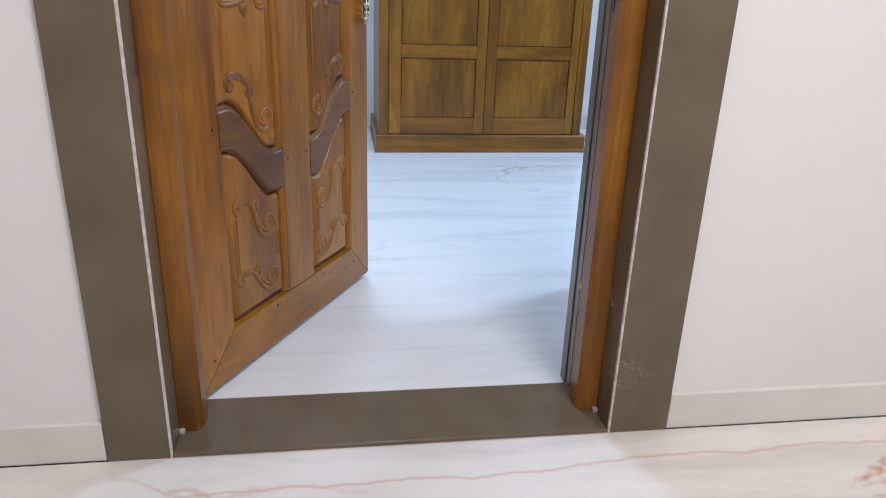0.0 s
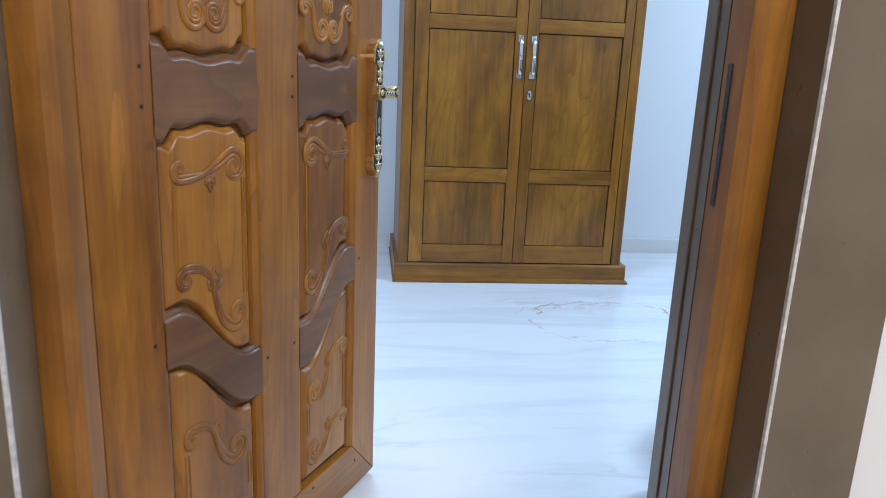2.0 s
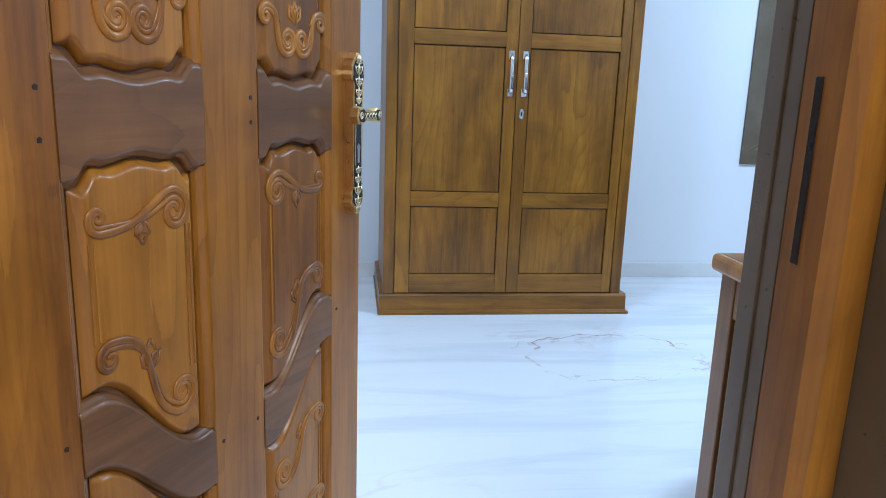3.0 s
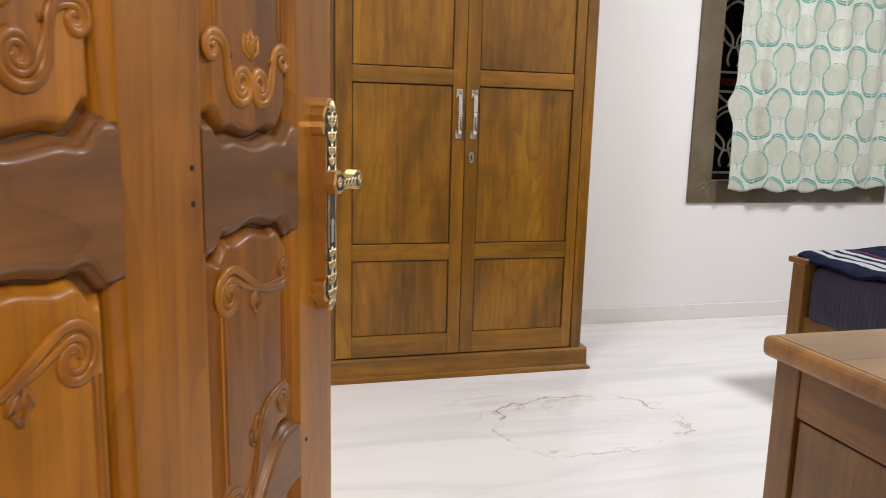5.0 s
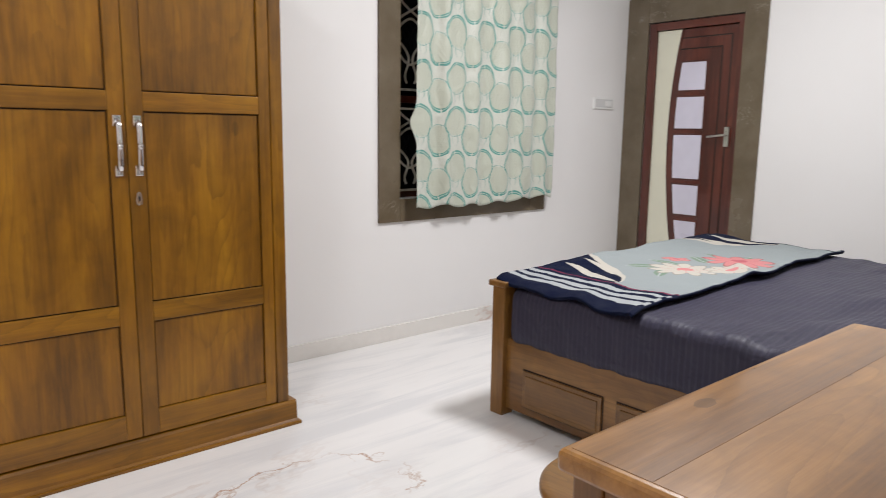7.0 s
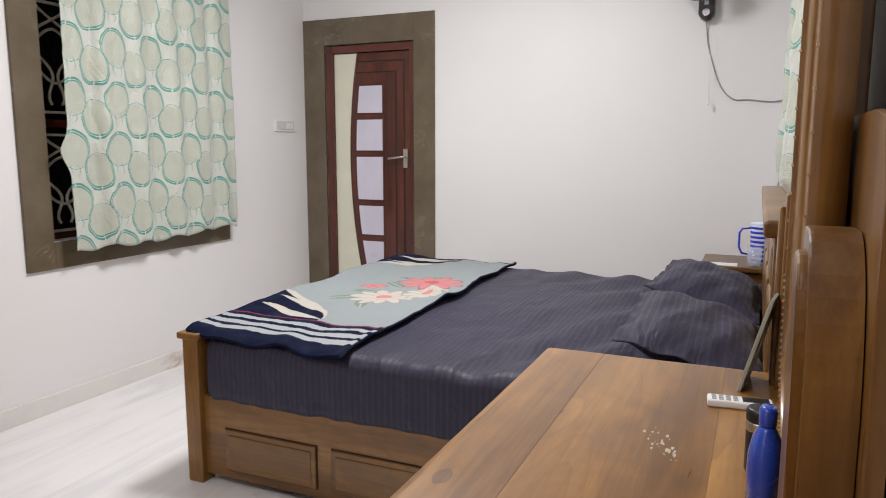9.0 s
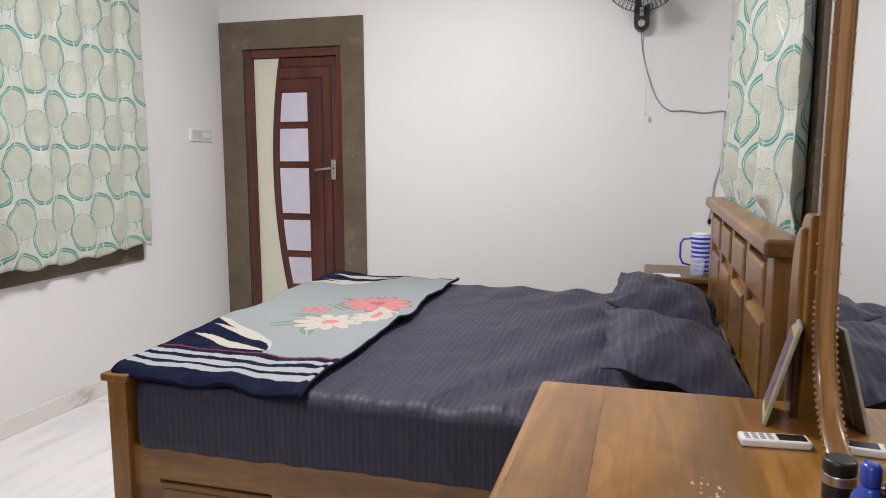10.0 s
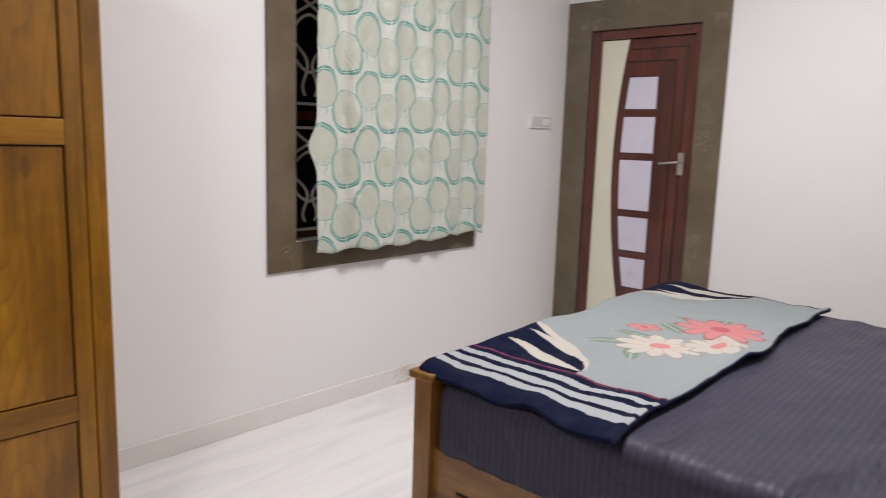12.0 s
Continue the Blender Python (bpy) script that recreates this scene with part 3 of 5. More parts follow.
def raised_panel(x0, x1, flip, low, top, sunk=0.0175):
    """A raised field whose bevelled margin follows its curved ends."""
    b = bmesh.new()
    w = x1 - x0
    xs = [d for d, _ in BEVEL] + [BEVEL[-1][0] + (w - 2 * BEVEL[-1][0]) * i / 40 for i in range(1, 40)] + [w - d for d, _ in BEVEL[::-1]]
    def rise(d):
        for (d0, r0), (d1, r1) in zip(BEVEL, BEVEL[1:]):
            if d <= d1:
                return r0 + (r1 - r0) * (d - d0) / (d1 - d0)
        return 1.0
    grid = []
    for q in xs:
        t = 1 - q / w if flip else q / w
        lo_, hi_ = low(t), top(t)
        zs_ = [lo_ + d for d, _ in BEVEL] + [lo_ + (hi_ - lo_) * f for f in (0.35, 0.65)] + [hi_ - d for d, _ in BEVEL[::-1]]
        side = min(q, w - q)
        col = [b.verts.new((x0 + q, sunk + (PF - sunk) * rise(min(side, z - lo_, hi_ - z)), z)) for z in zs_]
        grid.append([b.verts.new((x0 + q, 0.022, lo_))] + col + [b.verts.new((x0 + q, 0.022, hi_))])
    for c0, c1 in zip(grid, grid[1:]):
        for j in range(len(c0) - 1):
            b.faces.new((c0[j], c1[j], c1[j + 1], c0[j + 1])).smooth = True
    bmesh.ops.recalc_face_normals(b, faces=b.faces)
    for f in b.faces:
        if f.normal.y > 0.5:
            bmesh.ops.reverse_faces(b, faces=b.faces)
            break
    return b


for x0, x1, flip in ((A0, A1, False), (B0, B1, True)):
    sp = span(x0, x1, flip)
    part("swept_rail", moulded_rail(sp, wave_top, wave_low), leaf_dark, door, "dark brown swept rail")
    part("lock_rail", moulded_rail(sp, lambda t: 1.150 - 0.028 * ogee(t), lambda t: 0.997 + 0.030 * ogee(t)), leaf_dark, door, "dark brown serpentine lock rail")
    part("upper_rail", moulded_rail(sp, lambda t: 1.500 + 0.03 * ogee(t), lambda t: 1.40 + 0.03 * ogee(t)), leaf_dark, door)
    for outer, xa, xb in ((True, x0, x0 + MO), (False, x1, x1 - MO)):
        e = (0 if outer else 1) if not flip else (1 if outer else 0)
        for z0, z1 in ((RAIL, wave_low(e)), (wave_top(e), 0.998), (1.149, 1.40), (1.50, 1.95)):
            strip(xa, xb, z0, z1, leaf_z, door)
    g = 0.020
    fields = {
        "lower": (lambda t: RAIL + 0.010, lambda t: wave_low(t) - 0.010),
        "middle": (lambda t: wave_top(t) + 0.010, lambda t: 0.987 + 0.030 * ogee(t)),
        "top": (lambda t: 1.160 - 0.028 * ogee(t), lambda t: 1.390 + 0.03 * ogee(t)),
        "crown": (lambda t: 1.510 + 0.03 * ogee(t), lambda t: 1.938),
    }
    cx, w, k = (x0 + x1) / 2, x1 - x0, (-1 if flip else 1)
    for key, (low, high) in fields.items():
        panel = part("panel", raised_panel(x0 + g, x1 - g, flip, low, high), leaf_z, door)
        b = bmesh.new()
        if key == "middle":
            scroll(b, (-0.075, 0.945), 0.020, (0.062, 0.938), 0.034, PF, 1, k, cx)
            scroll(b, (-0.070, 0.752), 0.023, (0.062, 0.655), 0.032, PF, -1, k, cx, 1.5)
        elif key == "lower":
            scroll(b, (-0.072, 0.448), 0.022, (0.050, 0.378), 0.034, PF, -1, k, cx)
            scroll(b, (-0.076, 0.259), 0.018, (0.052, 0.226), 0.036, PF, -1, k, cx)
        else:
            lift = 0.0 if key == "top" else 0.50
            for m_ in (1, -1):
                scroll(b, (-0.086, 1.236 + lift), 0.018, (-0.023, 1.200 + lift), 0.026, PF, -1, m_, cx, 0.01)
            for a in (-0.6, 0.0, 0.6):
                tip = (cx + 0.030 * math.sin(a), PF, 1.232 + lift + 0.034 * math.cos(a))
                for sd in (-0.5, 0.5):
                    tube([[(cx, PF, 1.230 + lift), (cx + 0.020 * math.sin(a + sd), PF, 1.231 + lift + 0.020 * math.cos(a + sd)), tip]], 0.0032, 6, bm=b, flat=0.7)
        part("carving", b, leaf_z, panel)
    for bx in (x0 + g + 0.016, x0 + g + 0.025, x1 - g - 0.016, x1 - g - 0.025):
        near_outer = (abs(bx - x0) < w / 2) != flip
        part("bead", box(bx - 0.0016, bx + 0.0016, PF - 0.0018, PF + 0.004, 0.780 if near_outer else 0.690, 0.915, 0.001, 1), leaf_z, door)
        part("bead", box(bx - 0.0016, bx + 0.0016, PF - 0.0018, PF + 0.004, 0.275, 0.425 if near_outer else 0.345, 0.001, 1), leaf_z, door)
        part("bead", box(bx - 0.0016, bx + 0.0016, PF - 0.0018, PF + 0.004, 1.262, 1.36, 0.001, 1), leaf_z, door)
for px, pz in ((0.112, 1.05), (0.112, 1.11), (0.112, 0.66), (0.412, 0.53), (0.507, 0.53), (0.507, 1.06), (0.507, 1.1), (0.787, 0.66), (0.78, 0.1), (0.05, 0.10), (0.33, 0.13), (0.58, 0.13)):
    part("peg", prism([(px + 0.0035 * c, pz + 0.0035 * s_) for c, s_ in ((1, 0.6), (0, 1.2), (-1, 0.5), (-0.8, -0.7), (0.7, -1))], -0.0008, 0.002, "xz"), groove, door)
for z in (0.30, 1.05, 1.80):
    part("hinge", tube([[(-0.004, 0.018, z - 0.045), (-0.004, 0.018, z + 0.045)]], 0.005, 8), black_enamel, door)

# lever handle on its long plate
HU = 0.836


def plate(k, cx=HU):
    right = [(0.0, 1.192), (0.008, 1.190), (0.013, 1.180), (0.020, 1.176), (0.026, 1.166), (0.024, 1.156), (0.027, 1.148), (0.024, 1.138), (0.018, 1.134),
             (0.018, 0.915), (0.024, 0.911), (0.026, 0.903), (0.023, 0.896), (0.025, 0.888), (0.020, 0.880), (0.013, 0.876), (0.008, 0.864), (0.0, 0.860)]
    mid = 1.026
    pts = [(cx + x * k, mid + (z - mid) * (1 - (1 - k) * 0.12)) for x, z in right]
    return pts + [(2 * cx - x, z) for x, z in pts[::-1][1:-1]]


handle = part("door_handle", prism(plate(1.0), -0.022, 0.001, "xz", 0.002), brass, door, "ornate brass lever handle with black enamel")
part("enamel", prism(plate(0.78), -0.0232, -0.019, "xz"), black_enamel, handle)
orn, OY = [], -0.0236
for cz, r in ((1.160, 0.012), (1.136, 0.011), (1.114, 0.010), (1.098, 0.008), (0.955, 0.008), (0.936, 0.010), (0.914, 0.012), (0.890, 0.011), (0.872, 0.008)):
    for sgn in (1, -1):
        orn.append([(HU + sgn * (x - HU), y, z) for x, y, z in spiral(HU + r * 0.62, cz, r * 0.72, r * 0.15, 2.4, 1.4, OY, 16)])
        orn.append([(HU + sgn * 0.001, OY, cz - r), (HU + sgn * r * 0.9, OY, cz - r * 0.5), (HU + sgn * r * 1.25, OY, cz + r * 0.5)])
    orn.append([(HU, OY, cz + r), (HU + 0.004, OY, cz), (HU, OY, cz - r), (HU - 0.004, OY, cz), (HU, OY, cz + r)])
for a in range(-4, 5):
    orn.append([(HU, OY, 1.170), (HU + 0.013 * math.sin(a * 0.36), OY, 1.170 + 0.018 * math.cos(a * 0.36))])
    orn.append([(HU, OY, 0.880), (HU + 0.012 * math.sin(a * 0.36), OY, 0.880 - 0.016 * math.cos(a * 0.36))])
for sx in (-1, 1):
    orn.append([(HU + sx * 0.0128, OY, 0.965), (HU + sx * 0.0128, OY, 1.09)])
part("ornament", tube(orn, 0.0014, 4), pale_brass, handle, "pale gold filigree")
lever = [(HU - 0.064, 1.066), (HU - 0.058, 1.084), (HU - 0.042, 1.086), (HU - 0.034, 1.078), (HU + 0.010, 1.075), (HU + 0.022, 1.083), (HU + 0.036, 1.083), (HU + 0.044, 1.072), (HU + 0.042, 1.060), (HU + 0.030, 1.053),
         (HU + 0.016, 1.058), (HU - 0.030, 1.059), (HU - 0.042, 1.051), (HU - 0.057, 1.052)]
part("lever", prism(lever, -0.056, -0.038, "xz", 0.002), brass, handle)
part("lever_stem", tube([[(HU + 0.006, -0.020, 1.068), (HU + 0.006, -0.042, 1.068)]], 0.011, 14), brass, handle)
mx, mz = HU - 0.008, 1.0675
part("lever_enamel", prism([(mx + (x - mx) * 0.90, mz + (z - mz) * 0.72) for x, z in lever], -0.0572, -0.054, "xz"), black_enamel, handle)
lo = []
for i in range(4):
    c = HU - 0.030 + i * 0.013
    lo.append([(c - 0.005, -0.0574, 1.073), (c, -0.0574, 1.067), (c + 0.005, -0.0574, 1.061)])
    lo.append([(c - 0.005, -0.0574, 1.061), (c, -0.0574, 1.067), (c + 0.005, -0.0574, 1.073)])
lo.append(spiral(HU + 0.030, 1.068, 0.008, 0.002, 0, 2, -0.0574, 20))
lo.append(spiral(HU - 0.049, 1.068, 0.008, 0.002, 0, 2, -0.0574, 20))
part("ornament", tube(lo, 0.0013, 4), pale_brass, handle)
part("keyhole", prism([(HU - 0.004, 0.97), (HU - 0.005, 0.995), (HU - 0.007, 1.003), (HU, 1.010), (HU + 0.007, 1.003), (HU + 0.005, 0.995), (HU + 0.004, 0.97)], -0.0245, -0.021, "xz"), steel, handle)

# ---------------------------------------------------------------- wardrobe
wd = thing("wardrobe", "tall two-door teak wardrobe with recessed panels on a plinth", "wardrobe")
FX0, FX1, FY, BY = 0.608, 1.868, 2.915, NY - 0.016
part("body", box(FX0 + 0.004, FX1 - 0.004, FY + 0.024, BY, 0.10, 2.12, 0.003), teak_z, wd)
for x0, x1 in ((FX0, FX0 + 0.055), (FX1 - 0.055, FX1)):
    part("corner_post", box(x0, x1, FY - 0.002, FY + 0.05, 0.10, 2.12, 0.006), teak_z, wd)
part("plinth", prism([(FY - 0.030, 0.0), (FY - 0.030, 0.014), (FY - 0.018, 0.022), (FY - 0.014, 0.094), (FY - 0.008, 0.104), (BY - 0.002, 0.104), (BY - 0.002, 0.0)], FX0 - 0.018, FX1 + 0.030, "yz"), teak_x, wd)
part("foot_moulding", box(FX0 - 0.026, FX1 + 0.042, FY - 0.040, BY - 0.001, 0.0, 0.014, 0.004), teak_x, wd)
part("cornice", box(FX0 - 0.03, FX1 + 0.03, FY - 0.03, BY, 2.12, 2.17, 0.012), teak_x, wd)
MX = 1.246


def wardrobe_door(x0, x1, p0, p1):
    dr = part("door", box(x0, x1, FY + 0.014, FY + 0.023, 0.108, 2.10, 0), teak_z, wd)
    for a, c in ((x0, p0), (p1, x1)):
        part("stile", box(a, c, FY, FY + 0.016, 0.108, 2.10, 0.003), teak_z, dr)
    for z0, z1 in ((0.108, 0.207), (0.557, 0.631), (1.340, 1.410), (2.02, 2.10)):
        part("rail", box(p0, p1, FY + 0.0005, FY + 0.016, z0, z1, 0.003), teak_x, dr)
    for z0, z1 in ((0.205, 0.557), (0.631, 1.340), (1.410, 2.02)):
        part("gap", box(p0, p1, FY + 0.0125, FY + 0.0135, z0, z1, 0), groove, dr)
        part("panel", box(p0 + 0.004, p1 - 0.004, FY + 0.007, FY + 0.013, z0 + 0.004, z1 - 0.004, 0.003), teak_panel, dr)
    return dr


wardrobe_door(FX0 + 0.058, MX - 0.0015, 0.738, 1.186)
wardrobe_door(MX + 0.0015, FX1 - 0.058, 1.308, 1.762)
for hx in (1.214, 1.284):
    h = part("pull_handle", tube([[(hx, FY - 0.003, 1.306), (hx, FY - 0.022, 1.298), (hx, FY - 0.026, 1.28), (hx, FY - 0.026, 1.15), (hx, FY - 0.022, 1.132), (hx, FY - 0.003, 1.124)]], 0.010, 8, flat=0.5), chrome, wd, "chrome pull handle")
    for z0, z1 in ((1.285, 1.325), (1.108, 1.146)):
        part("mount", box(hx - 0.014, hx + 0.014, FY - 0.006, FY + 0.002, z0, z1, 0.003), chrome, h)
    part("boss", lathe([(0.011, 0), (0.012, 0.012), (0.009, 0.02)], (hx, FY - 0.028, 1.205), 14), chrome, h)
lock = part("lock", prism([(1.268, 1.005), (1.266, 1.02), (1.270, 1.045), (1.278, 1.050), (1.286, 1.045), (1.290, 1.02), (1.288, 1.005), (1.278, 1.0)], FY - 0.004, FY + 0.002, "xz", 0.001), chrome, wd, "small chrome keyhole plate")
part("key_slot", box(1.275, 1.281, FY - 0.0052, FY - 0.003, 1.015, 1.034, 0), black_enamel, lock)

# ---------------------------------------------------------------- windows and curtains


def window(name, x0, x1, z0, z1, face, out, wd_stone, label):
    """Stone-framed window; face is the wall's surface and out the way out of the room."""
    win = thing(name, label, "window", kind="structure")
    def bar(n, a, c, p, q, lo_, hi_, mat, bev=0.003):
        y0, y1 = sorted((face + out * p, face + out * q))
        return part(n, box(a, c, y0, y1, lo_, hi_, bev), mat, win)
    bar("stone_side", x0, x0 + wd_stone, -0.016, 0.02, z0, z1, stone_mat)
    bar("stone_side", x1 - wd_stone, x1, -0.016, 0.02, z0, z1, stone_mat)
    bar("stone_sill", x0 + wd_stone, x1 - wd_stone, -0.0155, 0.02, z0, z0 + wd_stone * 0.88, stone_mat)
    bar("stone_head", x0 + wd_stone, x1 - wd_stone, -0.0155, 0.02, z1 - wd_stone, z1, stone_mat)
    a, c, lo_, hi_ = x0 + wd_stone, x1 - wd_stone, z0 + wd_stone * 0.88, z1 - wd_stone
    for p, q in ((a - 0.012, a), (c, c + 0.012)):
        bar("stone_reveal", p, q, 0.0, 0.10, lo_, hi_, stone_mat, 0.001)
    bar("stone_reveal", a, c, 0.0, 0.10, lo_ - 0.012, lo_, stone_mat, 0.001)
    for p, q in ((a, a + 0.045), (c - 0.045, c), ((a + c) / 2 - 0.03, (a + c) / 2 + 0.03)):
        bar("wood_frame", p, q, 0.10, 0.16, lo_, hi_, red_z)
    for z in (lo_, (lo_ + hi_) / 2 - 0.06, hi_ - 0.045):
        bar("wood_rail", a + 0.045, c - 0.045, 0.101, 0.158, z, z + 0.042, red_y)
    bar("pane", a, c, 0.165, 0.170, lo_, hi_, night_glass, 0)
    yg = face + out * 0.075
    for half, (g0, g1) in enumerate(((lo_ + 0.03, (lo_ + hi_) / 2 - 0.06), ((lo_ + hi_) / 2 + 0.0, hi_ - 0.04))):
        rods = []
        for k in range(4):
            ww = (c - a) / 4
            cx, cz, hh = a + ww * (k + 0.5), (g0 + g1) / 2, (g1 - g0) / 2 - 0.055
            for s in (1, -1):
                rods.append([(cx + s * ww * 0.42 * math.sin(t * 3.14159) - s * ww * 0.10 + s * 0.20 * ww * math.cos(3 * t * 3.1416), yg, cz - hh + 2 * hh * t) for t in (i / 24 for i in range(25))])
            rods.append([(cx + 0.5 * ww * 0.8 * math.cos(q) * (0.6 + 0.4 * abs(math.cos(q))), yg, cz + hh * 0.55 * math.sin(q)) for q in (i * 6.2832 / 24 for i in range(25))])
        part("grille", tube(rods, 0.0078, 6), iron, win, "pale curled iron window grille")
        for z in (g0 + 0.01, g1 - 0.045):
            bar("grille_bar", a, c, 0.066, 0.084, z, z + 0.014, iron, 0.002)
    return win


window("window_1", 2.878, 4.349, 0.738, 2.313, NY, 1, 0.155, "brown stone-framed window with iron grille, dark outside")
window("window_2", 2.858, 4.88, 0.90, 2.40, SY, -1, 0.26, "brown stone-framed window behind the headboard")


def curtain(name, x0, x1, z0, z1, y, side, cloth, seed, label, tuck=0.0, deep_fold=1.6, tight=None):
    """A hanging cloth gathered in soft folds; side is the way towards the room."""
    rnd = random.Random(seed)
    nu, nv = 190, 90
    ph = [rnd.uniform(0, 6.28) for _ in range(6)]
    verts, uvs, faces = [], [], []
    for j in range(nv + 1):
        v = j / nv
        for i in range(nu + 1):
            u = i / nu
            deep = 0.5 + 0.5 * (1 - v)
            f = math.sin(u * 34 + ph[0] + 0.6 * math.sin(v * 3 + ph[1])) * 0.016 + math.sin(u * 61 + ph[2] + v * 1.4) * 0.007 + math.sin(u * 15 + ph[3]) * 0.012
            f *= deep * deep_fold
            n = noise.noise((u * 9, v * 7, seed)) * 0.012 + noise.noise((u * 30, v * 26, seed + 5)) * 0.004
            x = x0 + (x1 - x0) * u + 0.010 * math.sin(u * 34 + ph[4] + v) * deep + (1 - v) * (0.02 * (u - 0.5)) - tuck * math.exp(-((v - 0.33) / 0.05) ** 2) * math.exp(-u * 14)
            z = z0 + (z1 - z0) * v + (1 - v) * (0.012 * math.sin(u * 34 + ph[0]) + 0.008 * math.sin(u * 9 + ph[5]) + 0.022 * u)
            off = 0.028 + f + n
            if tight:
                off = max(tight[0], off)
                press = max(0.0, min(1.0, (1.24 - z) / 0.08))
                off = off * (1 - press) + press * min(off, tight[1])
            verts.append((x, y + side * off, z))
            uvs.append((u * cloth + seed * 0.37, z))
    for j in range(nv):
        for i in range(nu):
            p = j * (nu + 1) + i
            faces.append((p, p + 1, p + nu + 2, p + nu + 1))
    me = bpy.data.meshes.new(name)
    me.from_pydata(verts, [], faces)
    lay = me.uv_layers.new(name="UVMap")
    for lp in me.loops:
        lay.data[lp.index].uv = uvs[lp.vertex_index]
    me.polygons.foreach_set("use_smooth", [True] * len(me.polygons))
    me.materials.append(curtain_mat)
    ob = new(name, me)
    mod = ob.modifiers.new("thickness", "SOLIDIFY")
    mod.thickness = 0.002
    tagged(ob, label, "curtain")
    rod = thing("curtain_rod", "slim steel curtain rod on the wall", "curtain rod")
    part("rod", tube([[(x0 - 0.12, y + side * 0.03, z1 + 0.005), (x1 + 0.12, y + side * 0.03, z1 + 0.005)]], 0.010, 10), steel, rod)
    for rx in (x0 - 0.10, x1 + 0.10):
        part("bracket", tube([[(rx, y + side * 0.03, z1 + 0.005), (rx, y - side * 0.062, z1 + 0.005)]], 0.007, 8), steel, rod)
    return ob


curtain("curtain", 3.100, 4.325, 0.815, 2.36, NY - 0.07, -1, 1.42, 3, "sage satin curtain printed with teal rings, hanging short", tuck=0.05, deep_fold=1.15)
curtain("curtain", 2.86, 4.80, 1.02, 2.36, SY + 0.018, 1, 2.5, 8, "sage satin curtain with large teal rings behind the headboard", deep_fold=2.6, tight=(0.004, 0.034))

# ---------------------------------------------------------------- inner door
surround = thing("door_2_surround", "polished brown stone surround of the inner door", "door frame", kind="structure")
SX = 5.283
part("stone_slab", box(SX, EX + 0.006, 2.537, 2.704, 0, 2.313, 0.002), stone_mat, surround)
part("stone_slab", box(SX, EX + 0.006, 3.462, NY - 0.001, 0, 2.313, 0.002), stone_mat, surround)
part("stone_slab", box(SX + 0.0005, EX + 0.006, 2.704, 3.462, 2.12, 2.313, 0.002), stone_mat, surround)
fr = thing("door_2_frame", "dark red-brown wooden frame of the inner door", "door frame", kind="structure")
part("upright", box(5.29, 5.40, 3.392, 3.455, 0, 2.112, 0.004), red_z, fr)
part("upright", box(5.29, 5.40, 2.705, 2.742, 0, 2.112, 0.004), red_z, fr)
part("head", box(5.291, 5.40, 2.742, 3.392, 2.058, 2.112, 0.004), red_y, fr)
# near-black strips painted as the shade between stone and wooden frame
part("shadow_gap", box(5.30, 5.40, 2.706, 3.455, 2.112, 2.119, 0), groove, fr)
part("shadow_gap", box(5.30, 5.40, 3.455, 3.461, 0, 2.119, 0), groove, fr)
inner = thing("door_2", "closed mahogany door with a curved cream strip and frosted panes", "door", kind="structure")


def bow(z):
    return 3.256 - 0.073 * ((z - 1.27) / 0.80) ** 2


zs = [0.02 + (2.055 - 0.02) * i / 30 for i in range(31)]
part("cream_strip", prism([(3.390, 0.02), (3.390, 2.055)] + [(bow(z) + 0.006, z) for z in zs[::-1]], 5.312, 5.345, "yz", 0.002), cream_panel, inner, "pale cream curved strip")
part("leaf", prism([(2.744, 0.02), (2.744, 2.055)] + [(bow(z), z) for z in zs[::-1]], 5.318, 5.345, "yz", 0.002), red_z, inner)
part("edge_bead", prism([(bow(z) + 0.005, z) for z in zs] + [(bow(z) - 0.012, z) for z in zs[::-1]], 5.310, 5.33, "yz", 0.002), red_z, inner)


def raised(y0, top, x):
    zz = [0.02 + (top - 0.02) * i / 24 for i in range(25)]
    return prism([(y0, 0.02), (y0, top)] + [(bow(z) - 0.014, z) for z in zz[::-1]], x, 5.33, "yz", 0.003)


part("groove", raised(2.792, 1.996, 5.3165), groove, inner)
part("raised_field", raised(2.802, 1.985, 5.312), red_z, inner)
part("groove", raised(2.858, 1.916, 5.3105), groove, inner)
field = part("raised_field", raised(2.868, 1.905, 5.306), red_z, inner)
for z0, z1 in ((1.612, 1.812), (1.332, 1.562), (0.960, 1.284), (0.690, 0.912), (0.445, 0.640)):
    zz = [z0 + (z1 - z0) * i / 8 for i in range(9)]
    part("pane_rim", prism([(2.962, z0 - 0.012), (2.962, z1 + 0.012)] + [(bow(z) - 0.044, z + (0.012 if z > (z0 + z1) / 2 else -0.012)) for z in zz[::-1]], 5.302, 5.31, "yz", 0.003), red_y, inner)
    part("pane", prism([(2.974, z0), (2.974, z1)] + [(bow(z) - 0.056, z) for z in zz[::-1]], 5.300, 5.306, "yz", 0.001), frosted, inner, "frosted lavender-white glass pane")
hd = part("door_handle", box(5.298, 5.314, 2.764, 2.800, 1.205, 1.345, 0.004), steel, inner, "satin steel lever handle")
part("lever", tube([[(5.30, 2.782, 1.285), (5.262, 2.782, 1.285), (5.256, 2.80, 1.285), (5.256, 2.905, 1.272)]], 0.008, 10), steel, hd)
sw = thing("switch_plate", "white plastic switch plate on the wall", "switch")
part("plate", box(4.885, 5.135, NY - 0.012, NY + 0.001, 1.472, 1.560, 0.004), white_plastic, sw)
